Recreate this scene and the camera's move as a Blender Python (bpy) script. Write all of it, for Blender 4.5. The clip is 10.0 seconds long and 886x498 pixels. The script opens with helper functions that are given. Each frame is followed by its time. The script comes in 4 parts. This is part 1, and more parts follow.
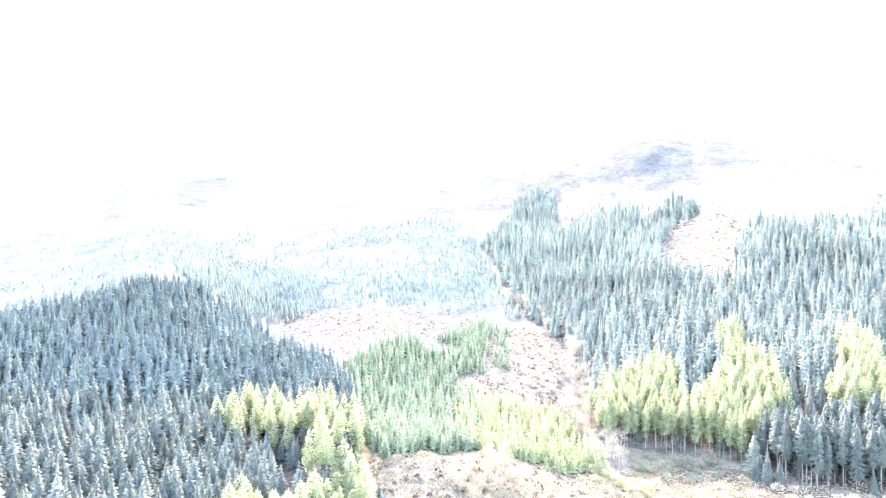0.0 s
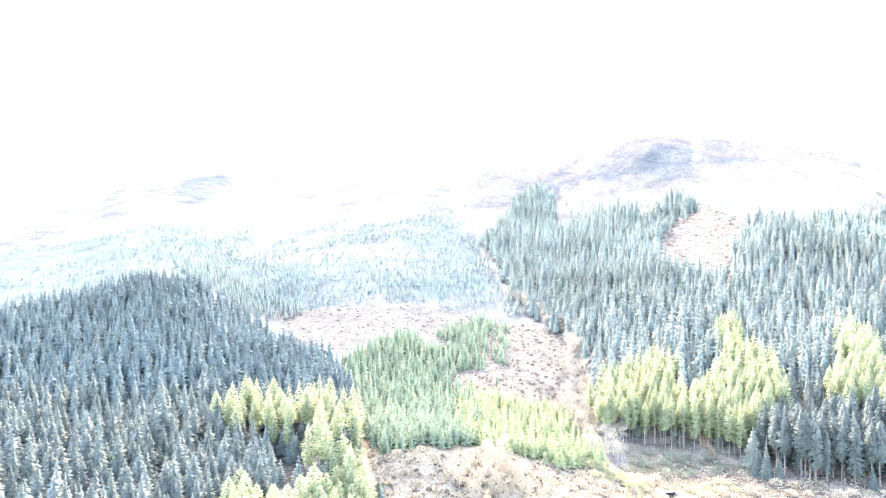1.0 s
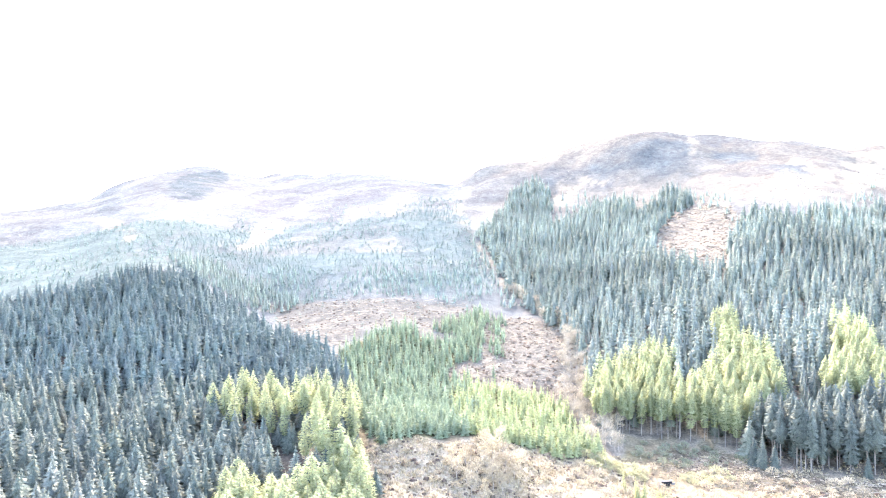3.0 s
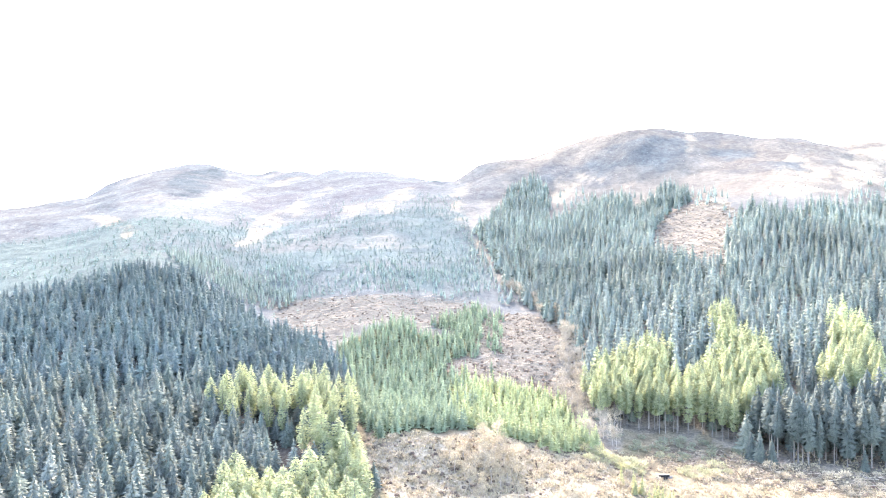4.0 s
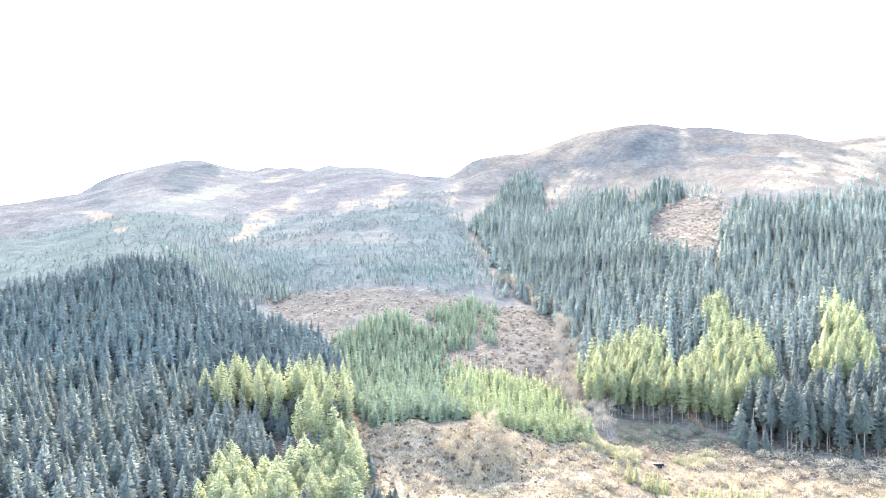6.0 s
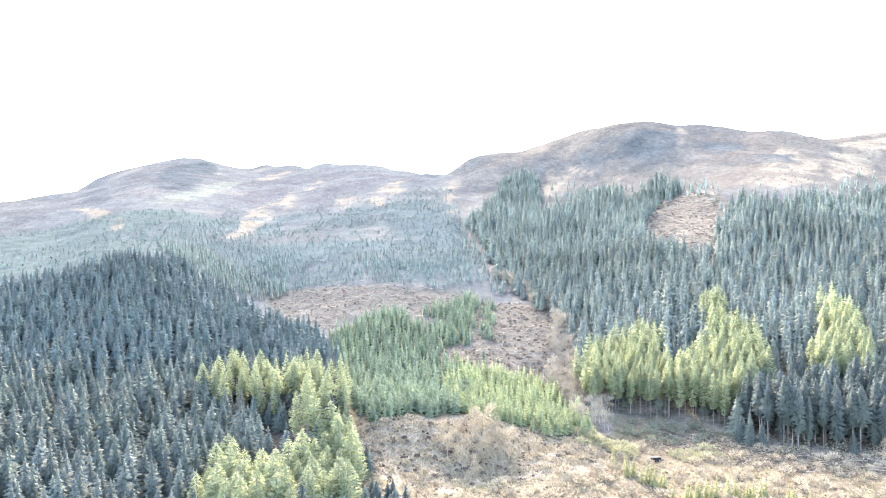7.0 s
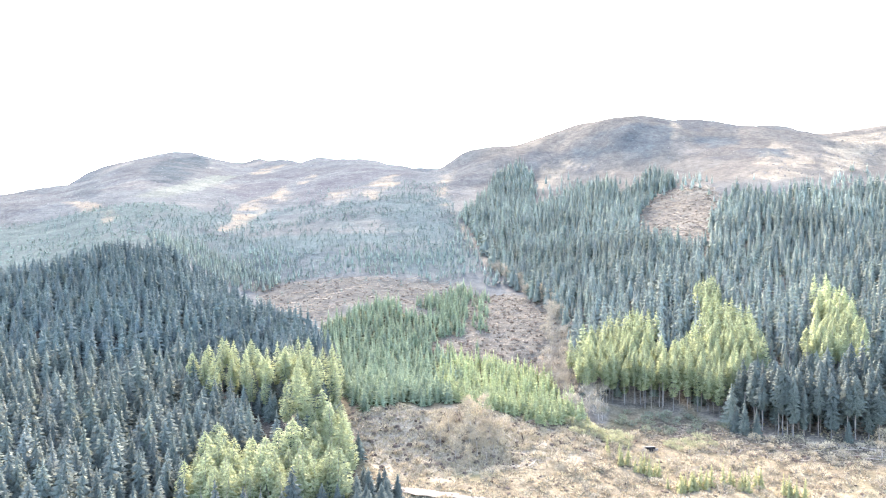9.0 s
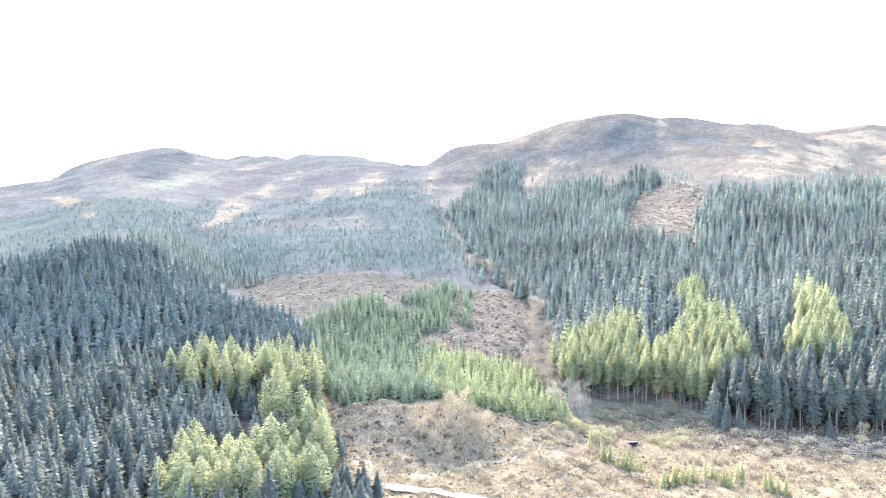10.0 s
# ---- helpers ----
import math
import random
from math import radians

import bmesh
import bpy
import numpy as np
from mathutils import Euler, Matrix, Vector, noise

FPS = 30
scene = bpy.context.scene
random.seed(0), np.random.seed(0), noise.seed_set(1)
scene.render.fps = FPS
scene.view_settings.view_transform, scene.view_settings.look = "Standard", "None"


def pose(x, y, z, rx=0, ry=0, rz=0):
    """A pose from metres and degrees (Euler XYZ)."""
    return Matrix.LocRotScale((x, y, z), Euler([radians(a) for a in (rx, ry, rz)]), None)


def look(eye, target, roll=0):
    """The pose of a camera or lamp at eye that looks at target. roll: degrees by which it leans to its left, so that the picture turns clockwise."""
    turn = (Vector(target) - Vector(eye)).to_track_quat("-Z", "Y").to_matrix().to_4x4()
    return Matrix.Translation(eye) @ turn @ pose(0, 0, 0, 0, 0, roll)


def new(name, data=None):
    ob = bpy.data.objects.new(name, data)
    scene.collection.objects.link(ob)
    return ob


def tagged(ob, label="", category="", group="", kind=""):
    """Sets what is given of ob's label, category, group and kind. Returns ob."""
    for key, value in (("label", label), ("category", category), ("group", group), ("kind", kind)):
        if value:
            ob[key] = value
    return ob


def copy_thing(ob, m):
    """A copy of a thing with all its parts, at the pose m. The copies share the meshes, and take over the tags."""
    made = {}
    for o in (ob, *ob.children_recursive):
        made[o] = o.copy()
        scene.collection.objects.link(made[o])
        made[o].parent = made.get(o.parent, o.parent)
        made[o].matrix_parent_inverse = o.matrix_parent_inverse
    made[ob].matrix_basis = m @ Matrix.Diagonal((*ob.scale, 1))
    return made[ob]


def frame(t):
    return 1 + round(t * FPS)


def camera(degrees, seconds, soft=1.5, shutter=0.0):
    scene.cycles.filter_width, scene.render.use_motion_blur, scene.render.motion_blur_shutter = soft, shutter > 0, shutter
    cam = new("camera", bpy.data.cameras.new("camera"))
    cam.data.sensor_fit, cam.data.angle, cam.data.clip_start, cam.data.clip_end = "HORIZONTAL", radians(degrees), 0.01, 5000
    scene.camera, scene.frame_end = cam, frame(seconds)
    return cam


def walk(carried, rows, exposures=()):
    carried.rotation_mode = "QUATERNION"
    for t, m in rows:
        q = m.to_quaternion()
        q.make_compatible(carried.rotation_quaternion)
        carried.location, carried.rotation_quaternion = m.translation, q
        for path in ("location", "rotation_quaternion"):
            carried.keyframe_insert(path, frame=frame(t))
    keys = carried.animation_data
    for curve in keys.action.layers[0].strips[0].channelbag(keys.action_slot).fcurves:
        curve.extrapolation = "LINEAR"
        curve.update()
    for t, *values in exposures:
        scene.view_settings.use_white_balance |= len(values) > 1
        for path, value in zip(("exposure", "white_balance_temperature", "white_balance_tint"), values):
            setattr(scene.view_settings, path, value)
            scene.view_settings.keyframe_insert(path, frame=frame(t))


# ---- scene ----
# ---- camera ----
cam = camera(65.4, 10.0, soft=1.05)
PATH = [
    (0, (0.00, 0.00, 90.00), (-0.00, 100.00, 90.00), 0.00),
    (0.5, (-0.12, -0.01, 89.47), (-0.05, 99.99, 89.36), 0.02),
    (1, (-0.19, 0.04, 88.94), (-0.02, 100.04, 88.72), 0.03),
    (1.5, (-0.28, 0.09, 88.42), (-0.00, 100.08, 88.10), 0.02),
    (2, (-0.37, 0.13, 87.89), (0.04, 100.13, 87.47), -0.01),
    (2.5, (-0.42, 0.19, 87.39), (0.16, 100.18, 86.85), -0.04),
    (4, (-0.49, 0.16, 85.57), (0.58, 100.15, 84.60), -0.10),
    (4.5, (-0.45, 0.19, 84.95), (0.80, 100.17, 83.88), -0.11),
    (5, (-0.54, 0.19, 84.33), (0.91, 100.17, 83.13), -0.14),
    (5.5, (-0.61, 0.18, 83.71), (1.06, 100.16, 82.41), -0.16),
    (7, (-0.61, 0.05, 81.89), (1.63, 100.01, 80.31), -0.21),
    (7.5, (-0.60, 0.23, 81.11), (1.87, 100.18, 79.22), -0.24),
    (8, (-0.53, 0.73, 80.49), (2.19, 100.67, 78.49), -0.24),
    (8.5, (-0.40, 1.58, 79.85), (2.55, 101.51, 77.80), -0.22),
    (9, (-0.26, 2.63, 79.18), (2.87, 102.56, 77.04), -0.16),
    (9.5, (-0.11, 3.81, 78.54), (3.19, 103.73, 76.25), -0.08),
    (9.8, (-0.02, 4.52, 78.15), (3.38, 104.43, 75.78), -0.04),
    (9.9, (0.31, 4.55, 78.10), (4.01, 104.45, 75.71), -0.03),
    (10, (1.62, 4.68, 77.92), (6.51, 104.53, 75.46), -0.02),
]
EXPOSURE = [
    (0.0, 5.3, 6550, 17),
    (1.2, 5.13, 6550, 17),
    (2.5, 4.94, 6520, 17),
    (4.5, 4.59, 6450, 15),
    (5.5, 4.48, 6400, 14),
    (7.5, 4.26, 6380, 14),
    (10.0, 4.21, 6370, 14),
]
walk(cam, [(t, look(eye, target, roll)) for t, eye, target, roll in PATH], EXPOSURE)

# ---- daylight: a spring sun ahead of the camera, over the hills ----
SUN_HIGH, SUN_TURN = 38.0, -5.0
world = bpy.data.worlds.new("sky")
scene.world = world
world.use_nodes = True
sky = world.node_tree.nodes.new("ShaderNodeTexSky")
sky.sky_type = "NISHITA"
sky.sun_disc = False
sky.sun_elevation, sky.sun_rotation = radians(SUN_HIGH), radians(SUN_TURN)
sky.air_density, sky.dust_density, sky.ozone_density = 1.0, 2.5, 1.0
world.node_tree.nodes["Background"].inputs["Strength"].default_value = 0.15
world.node_tree.links.new(sky.outputs[0], world.node_tree.nodes["Background"].inputs["Color"])
sun = new("sun", bpy.data.lights.new("sun", "SUN"))
sun.data.energy, sun.data.angle, sun.data.color = 0.92, radians(2.5), (1.0, 0.93, 0.83)
SUN_WAY = Vector((math.sin(radians(SUN_TURN)) * math.cos(radians(SUN_HIGH)),
                  math.cos(radians(SUN_TURN)) * math.cos(radians(SUN_HIGH)), math.sin(radians(SUN_HIGH))))
sun.matrix_world = look(SUN_WAY * 900 + Vector((0, 300, 0)), (0, 300, 0))


# ---- materials ----
def material(name):
    m = bpy.data.materials.new(name)
    m.use_nodes = True
    t = m.node_tree
    return m, t, t.nodes, t.links, t.nodes["Principled BSDF"]


def noise_node(t, size, detail=4.0, rough=0.6):
    n = t.nodes.new("ShaderNodeTexNoise")
    n.inputs["Scale"].default_value = 1.0 / size
    n.inputs["Detail"].default_value = detail
    n.inputs["Roughness"].default_value = rough
    g = t.nodes.new("ShaderNodeNewGeometry")
    t.links.new(g.outputs["Position"], n.inputs["Vector"])
    return n


def ramp_node(t, value, stops):
    r = t.nodes.new("ShaderNodeValToRGB")
    while len(r.color_ramp.elements) < len(stops):
        r.color_ramp.elements.new(0.5)
    for e, (p, c) in zip(r.color_ramp.elements, stops):
        e.position, e.color = p, (*c, 1)
    t.links.new(value, r.inputs[0])
    return r.outputs[0]


def mixed(t, kind, fac, a, b):
    n = t.nodes.new("ShaderNodeMix")
    n.data_type, n.blend_type = "RGBA", kind
    for socket, v in ((n.inputs[0], fac), (n.inputs[6], a), (n.inputs[7], b)):
        if isinstance(v, (int, float)):
            socket.default_value = v
        elif isinstance(v, tuple):
            socket.default_value = (*v, 1)
        else:
            t.links.new(v, socket)
    return n.outputs[2]


def foliage(name, dark, light, through_colour, glow=0.35, gloss=0.0):
    """Needles or leaves: patches of two greens, a tint for each tree, and light that comes through them."""
    m, t, nodes, links, p = material(name)
    n = noise_node(t, 2.2, 3)
    c = ramp_node(t, n.outputs[0], ((0.3, dark), (0.7, light)))
    info = nodes.new("ShaderNodeObjectInfo")
    each = ramp_node(t, info.outputs["Random"], ((0.0, (0.88, 0.89, 0.91)), (1.0, (1.12, 1.11, 1.08))))
    c = mixed(t, "MULTIPLY", 1.0, c, each)
    tint = nodes.new("ShaderNodeVertexColor")
    tint.layer_name = "tint"
    c = mixed(t, "MULTIPLY", 1.0, c, tint.outputs[0])
    geo = nodes.new("ShaderNodeNewGeometry")
    leaf = ramp_node(t, geo.outputs["Random Per Island"], ((0.0, (0.93, 0.935, 0.94)), (1.0, (1.07, 1.065, 1.06))))
    c = mixed(t, "MULTIPLY", 1.0, c, leaf)
    grain = noise_node(t, 0.45, 2, 0.7)
    c = mixed(t, "MULTIPLY", 1.0, c, ramp_node(t, grain.outputs[0], ((0.34, (0.7, 0.7, 0.71)), (0.66, (1.28, 1.28, 1.26)))))
    links.new(c, p.inputs["Base Color"])
    p.inputs["Roughness"].default_value = 0.75
    p.inputs["Specular IOR Level"].default_value = gloss
    tr = nodes.new("ShaderNodeBsdfTranslucent")
    links.new(mixed(t, "MULTIPLY", 1.0, c, through_colour), tr.inputs["Color"])
    mix = nodes.new("ShaderNodeMixShader")
    mix.inputs[0].default_value = glow
    links.new(p.outputs[0], mix.inputs[1])
    links.new(tr.outputs[0], mix.inputs[2])
    links.new(mix.outputs[0], nodes["Material Output"].inputs["Surface"])
    return m


def rough(name, dark, light, size=0.5, roughness=0.9, relief=0.3):
    """Bark, wood, stone or gravel."""
    m, t, nodes, links, p = material(name)
    a, b = noise_node(t, size, 5), noise_node(t, size * 9, 2)
    c = ramp_node(t, a.outputs[0], ((0.3, dark), (0.7, light)))
    c = mixed(t, "MULTIPLY", 1.0, c, ramp_node(t, b.outputs[0], ((0.3, (0.75, 0.75, 0.75)), (0.7, (1.15, 1.12, 1.08)))))
    info = nodes.new("ShaderNodeObjectInfo")
    c = mixed(t, "MULTIPLY", 1.0, c, ramp_node(t, info.outputs["Random"], ((0.0, (0.8, 0.8, 0.82)), (1.0, (1.2, 1.16, 1.1)))))
    geo = nodes.new("ShaderNodeNewGeometry")
    c = mixed(t, "MULTIPLY", 1.0, c, ramp_node(t, geo.outputs["Random Per Island"], ((0.0, (0.7, 0.7, 0.72)), (1.0, (1.3, 1.26, 1.2)))))
    links.new(c, p.inputs["Base Color"])
    p.inputs["Roughness"].default_value = roughness
    p.inputs["Specular IOR Level"].default_value = 0.0
    bump = nodes.new("ShaderNodeBump")
    bump.inputs["Strength"].default_value, bump.inputs["Distance"].default_value = relief, size * 0.3
    links.new(a.outputs[0], bump.inputs["Height"])
    links.new(bump.outputs[0], p.inputs["Normal"])
    return m


SPRUCE = foliage("spruce_needles", (0.066, 0.0725, 0.0605), (0.093, 0.1025, 0.0855), (0.98, 1.0, 0.88), 0.15)
LARCH = foliage("larch_needles", (0.217, 0.227, 0.126), (0.287, 0.298, 0.168), (1.0, 1.0, 0.8), 0.5)
YOUNG = foliage("young_larch_needles", (0.157, 0.184, 0.119), (0.224, 0.257, 0.168), (0.98, 1.0, 0.82), 0.5)
OLIVE = foliage("broom_stems", (0.118, 0.122, 0.082), (0.168, 0.17, 0.118), (1.0, 1.0, 0.8), 0.3)
BUDDING = foliage("budding_willow", (0.20, 0.188, 0.115), (0.275, 0.26, 0.165), (1.0, 1.0, 0.8), 0.4)
FRESH = foliage("fresh_larch_needles", (0.228, 0.246, 0.134), (0.296, 0.315, 0.175), (1.0, 1.0, 0.76), 0.55)
SAPLING = foliage("larch_sapling_needles", (0.26, 0.245, 0.12), (0.335, 0.315, 0.155), (1.0, 0.98, 0.7), 0.5)
SCRUB = foliage("hill_scrub", (0.064, 0.082, 0.077), (0.093, 0.116, 0.106), (0.9, 1.0, 0.8), 0.3)
TWIG = rough("pale_twigs", (0.27, 0.22, 0.145), (0.39, 0.325, 0.22), 0.6)
TWIG_DARK = rough("grey_twigs", (0.23, 0.197, 0.142), (0.34, 0.293, 0.218), 0.6)
STRAW = foliage("dead_grass", (0.215, 0.172, 0.11), (0.31, 0.255, 0.17), (1.0, 0.97, 0.9), 0.25)
HEATH = foliage("heather", (0.055, 0.04, 0.03), (0.11, 0.083, 0.06), (1.0, 0.9, 0.8), 0.2)
BARK = rough("conifer_bark", (0.105, 0.096, 0.088), (0.18, 0.165, 0.15), 0.35)
BIRCH = rough("birch_bark", (0.17, 0.155, 0.135), (0.30, 0.275, 0.245), 0.25)
BRASH = rough("cut_branches", (0.13, 0.111, 0.088), (0.29, 0.25, 0.20), 0.4)
POLE = rough("bleached_wood", (0.15, 0.132, 0.11), (0.27, 0.24, 0.20), 0.5)
STONE = rough("hill_stone", (0.09, 0.088, 0.085), (0.16, 0.155, 0.147), 0.8)
GRAVEL = rough("track_gravel", (0.16, 0.135, 0.105), (0.235, 0.20, 0.16), 0.25, 0.95, 0.5)
# near-black colour that stands in for shade in the culvert's mouth
MOUTH_SHADE = rough("culvert_mouth_shade", (0.010, 0.010, 0.011), (0.022, 0.021, 0.022), 0.3)
HILL_HEATH = foliage("hill_heather", (0.78, 0.78, 0.78), (1.15, 1.15, 1.15), (0.9, 0.95, 0.8), 0.2)
CONCRETE = rough("pale_concrete", (0.12, 0.117, 0.11), (0.17, 0.165, 0.155), 0.3)


def ground_material():
    """Turf, heather, felled ground and rock as the land cover lays them, with grain at three sizes."""
    m, t, nodes, links, p = material("hill_ground")
    cover = nodes.new("ShaderNodeVertexColor")
    cover.layer_name = "cover"
    a, b, d = noise_node(t, 0.8, 6, 0.7), noise_node(t, 6.0, 5, 0.65), noise_node(t, 38.0, 6, 0.65)
    c = mixed(t, "MULTIPLY", cover.outputs[1], cover.outputs[0], ramp_node(t, a.outputs[0], ((0.32, (0.55, 0.53, 0.52)), (0.66, (1.35, 1.34, 1.3)))))
    c = mixed(t, "MULTIPLY", cover.outputs[1], c, ramp_node(t, b.outputs[0], ((0.34, (0.60, 0.59, 0.60)), (0.66, (1.26, 1.25, 1.23)))))
    c = mixed(t, "MULTIPLY", cover.outputs[1], c, ramp_node(t, d.outputs[0], ((0.38, (0.76, 0.76, 0.78)), (0.62, (1.24, 1.23, 1.2)))))
    links.new(c, p.inputs["Base Color"])
    p.inputs["Roughness"].default_value = 0.95
    p.inputs["Specular IOR Level"].default_value = 0.0
    bump = nodes.new("ShaderNodeBump")
    bump.inputs["Strength"].default_value, bump.inputs["Distance"].default_value = 0.7, 0.5
    links.new(a.outputs[0], bump.inputs["Height"])
    bump2 = nodes.new("ShaderNodeBump")
    bump2.inputs["Strength"].default_value, bump2.inputs["Distance"].default_value = 0.5, 1.6
    links.new(b.outputs[0], bump2.inputs["Height"])
    links.new(bump.outputs[0], bump2.inputs["Normal"])
    links.new(bump2.outputs[0], p.inputs["Normal"])
    return m


GROUND = ground_material()


# ---- meshes from arrays ----
def mesh_of(name, verts, faces, mat, tint=None, smooth=False, layer="tint", normals=None):
    """A mesh from an array of places and one of triangles or quads, with an optional colour for each vertex."""
    verts, faces = np.asarray(verts, np.float32), np.asarray(faces, np.int32)
    me = bpy.data.meshes.new(name)
    k = faces.shape[1]
    me.vertices.add(len(verts))
    me.vertices.foreach_set("co", verts.ravel())
    me.loops.add(faces.size)
    me.loops.foreach_set("vertex_index", faces.ravel())
    me.polygons.add(len(faces))
    me.polygons.foreach_set("loop_start", np.arange(0, faces.size, k, dtype=np.int32))
    me.polygons.foreach_set("use_smooth", np.full(len(faces), smooth or normals is not None))
    me.update(calc_edges=True)
    me.materials.append(mat)
    colour = np.ones((len(verts), 4), np.float32)
    if tint is not None:
        colour[:, :np.shape(tint)[1]] = tint
    me.color_attributes.new(layer, "FLOAT_COLOR", "POINT").data.foreach_set("color", colour.ravel())
    me.validate()
    if normals is not None:
        me.normals_split_custom_set_from_vertices(np.asarray(normals, np.float32))
    return me


def crown_normals(v, f, mix=0.82):
    """Turns a crown's faces outward and gives soft normals that follow the crown's outer shape."""
    low, tall = v[:, 2].min(), v[:, 2].max()
    out = v * [1, 1, 0]
    out /= np.linalg.norm(out, axis=1)[:, None] + 0.05
    out[:, 2] = 0.15 + 0.45 * (v[:, 2] - low) / (tall - low)
    out /= np.linalg.norm(out, axis=1)[:, None]
    n = np.cross(v[f[:, 1]] - v[f[:, 0]], v[f[:, 2]] - v[f[:, 0]])
    n /= np.linalg.norm(n, axis=1)[:, None] + 1e-9
    back = np.sum(n * out[f].mean(1), 1) < 0
    f = np.where(back[:, None], f[:, ::-1], f)
    n = np.where(back[:, None], -n, n)
    own = np.zeros_like(v)
    for k in range(3):
        np.add.at(own, f[:, k], n)
    own /= np.linalg.norm(own, axis=1)[:, None] + 1e-9
    both = out * mix + own * (1 - mix)
    return f, both / (np.linalg.norm(both, axis=1)[:, None] + 1e-9)


def part(name, me, parent, label=""):
    ob = new(name, me)
    ob.parent = parent
    return tagged(ob, label)


def thing(name, label, category, group=""):
    return tagged(new(name), label, category, group)


def tube(points, radii, sides=6):
    """A tapered tube along points, as places and triangles."""
    points = np.asarray(points, float)
    ring = np.linspace(0, 2 * np.pi, sides, endpoint=False)
    way = np.gradient(points, axis=0)
    way /= np.linalg.norm(way, axis=1)[:, None]
    helper = np.where(np.abs(way[:, 2:]) > 0.9, [[1.0, 0, 0]], [[0, 0, 1.0]])
    a = np.cross(way, helper)
    a /= np.linalg.norm(a, axis=1)[:, None]
    b = np.cross(way, a)
    r = np.asarray(radii)[:, None, None]
    v = points[:, None] + r * (np.cos(ring)[None, :, None] * a[:, None] + np.sin(ring)[None, :, None] * b[:, None])
    n, f = len(points), []
    for i in range(n - 1):
        for j in range(sides):
            p, q = i * sides + j, i * sides + (j + 1) % sides
            f += [(p, q, q + sides), (p, q + sides, p + sides)]
    for j in range(1, sides - 1):
        f.append(((n - 1) * sides, (n - 1) * sides + j, (n - 1) * sides + j + 1))
    return v.reshape(-1, 3), np.array(f)


def joined(pieces):
    v, f, n = [], [], 0
    for pv, pf in pieces:
        v.append(pv)
        f.append(np.asarray(pf) + n)
        n += len(pv)
    return np.concatenate(v), np.concatenate(f)


def needle_crown(seed, tall, radius, low, tufts, size, fall=0.3, power=0.85, foot=0.75, lumpy=0.05, core=0.22, thin=1.0):
    """A crown of drooping needle sprays, scattered over an uneven cone, the lowest ones shorter."""
    rng = np.random.default_rng(seed)
    s = 1 - rng.uniform(0.0, 1, tufts) ** 0.62
    a = rng.uniform(0, 6.283, tufts)
    lump = 1 + lumpy * np.sin(3 * a + 9 * s + seed) + lumpy * np.sin(2 * a - 17 * s + 2 * seed) + rng.uniform(-0.25, 0.2, tufts)
    reach = radius * (1 - s) ** power * np.minimum(1, foot + s * 2) * lump + 0.12
    z = low + (tall - low) * s
    out = np.stack([np.cos(a), np.sin(a), np.zeros(tufts)], 1)
    side = np.stack([-np.sin(a), np.cos(a), np.zeros(tufts)], 1)
    up = np.array([[0, 0, 1.0]])
    l = np.minimum(size * rng.uniform(0.7, 1.5, tufts) * (0.6 + 0.5 * (1 - s)), reach)[:, None]
    w = thin * l * rng.uniform(0.18, 0.36, tufts)[:, None]
    twist = rng.normal(0, 0.35, tufts)[:, None]
    root = out * (reach[:, None] - l) + up * (z + rng.uniform(-0.3, 0.3, tufts) - fall * reach * 0.55)[:, None]
    tip = root + (out + side * twist) * l - up * l * (fall * rng.uniform(-0.3, 1.9, tufts)[:, None])
    roll = rng.normal(0, 0.7, tufts)[:, None]
    v = np.stack([root + side * w - up * w * roll, root - side * w + up * w * roll, tip], 1).reshape(-1, 3)
    n = len(v)
    v = np.concatenate([v, [[-0.14, 0, tall * 0.92], [0.14, 0.1, tall * 0.92], [0, 0, tall * 1.04]]])
    f = [np.arange(n + 3).reshape(-1, 3)]
    if core:
        ring = [(core * radius * math.cos(b), core * radius * math.sin(b), low - 0.5) for b in np.arange(6) * 1.047]
        f.append(np.array([(n + 3 + k, n + 3 + (k + 1) % 6, n + 9) for k in range(6)]))
        v = np.concatenate([v, ring, [(0, 0, tall * 0.9)]])
    return v, np.concatenate(f)


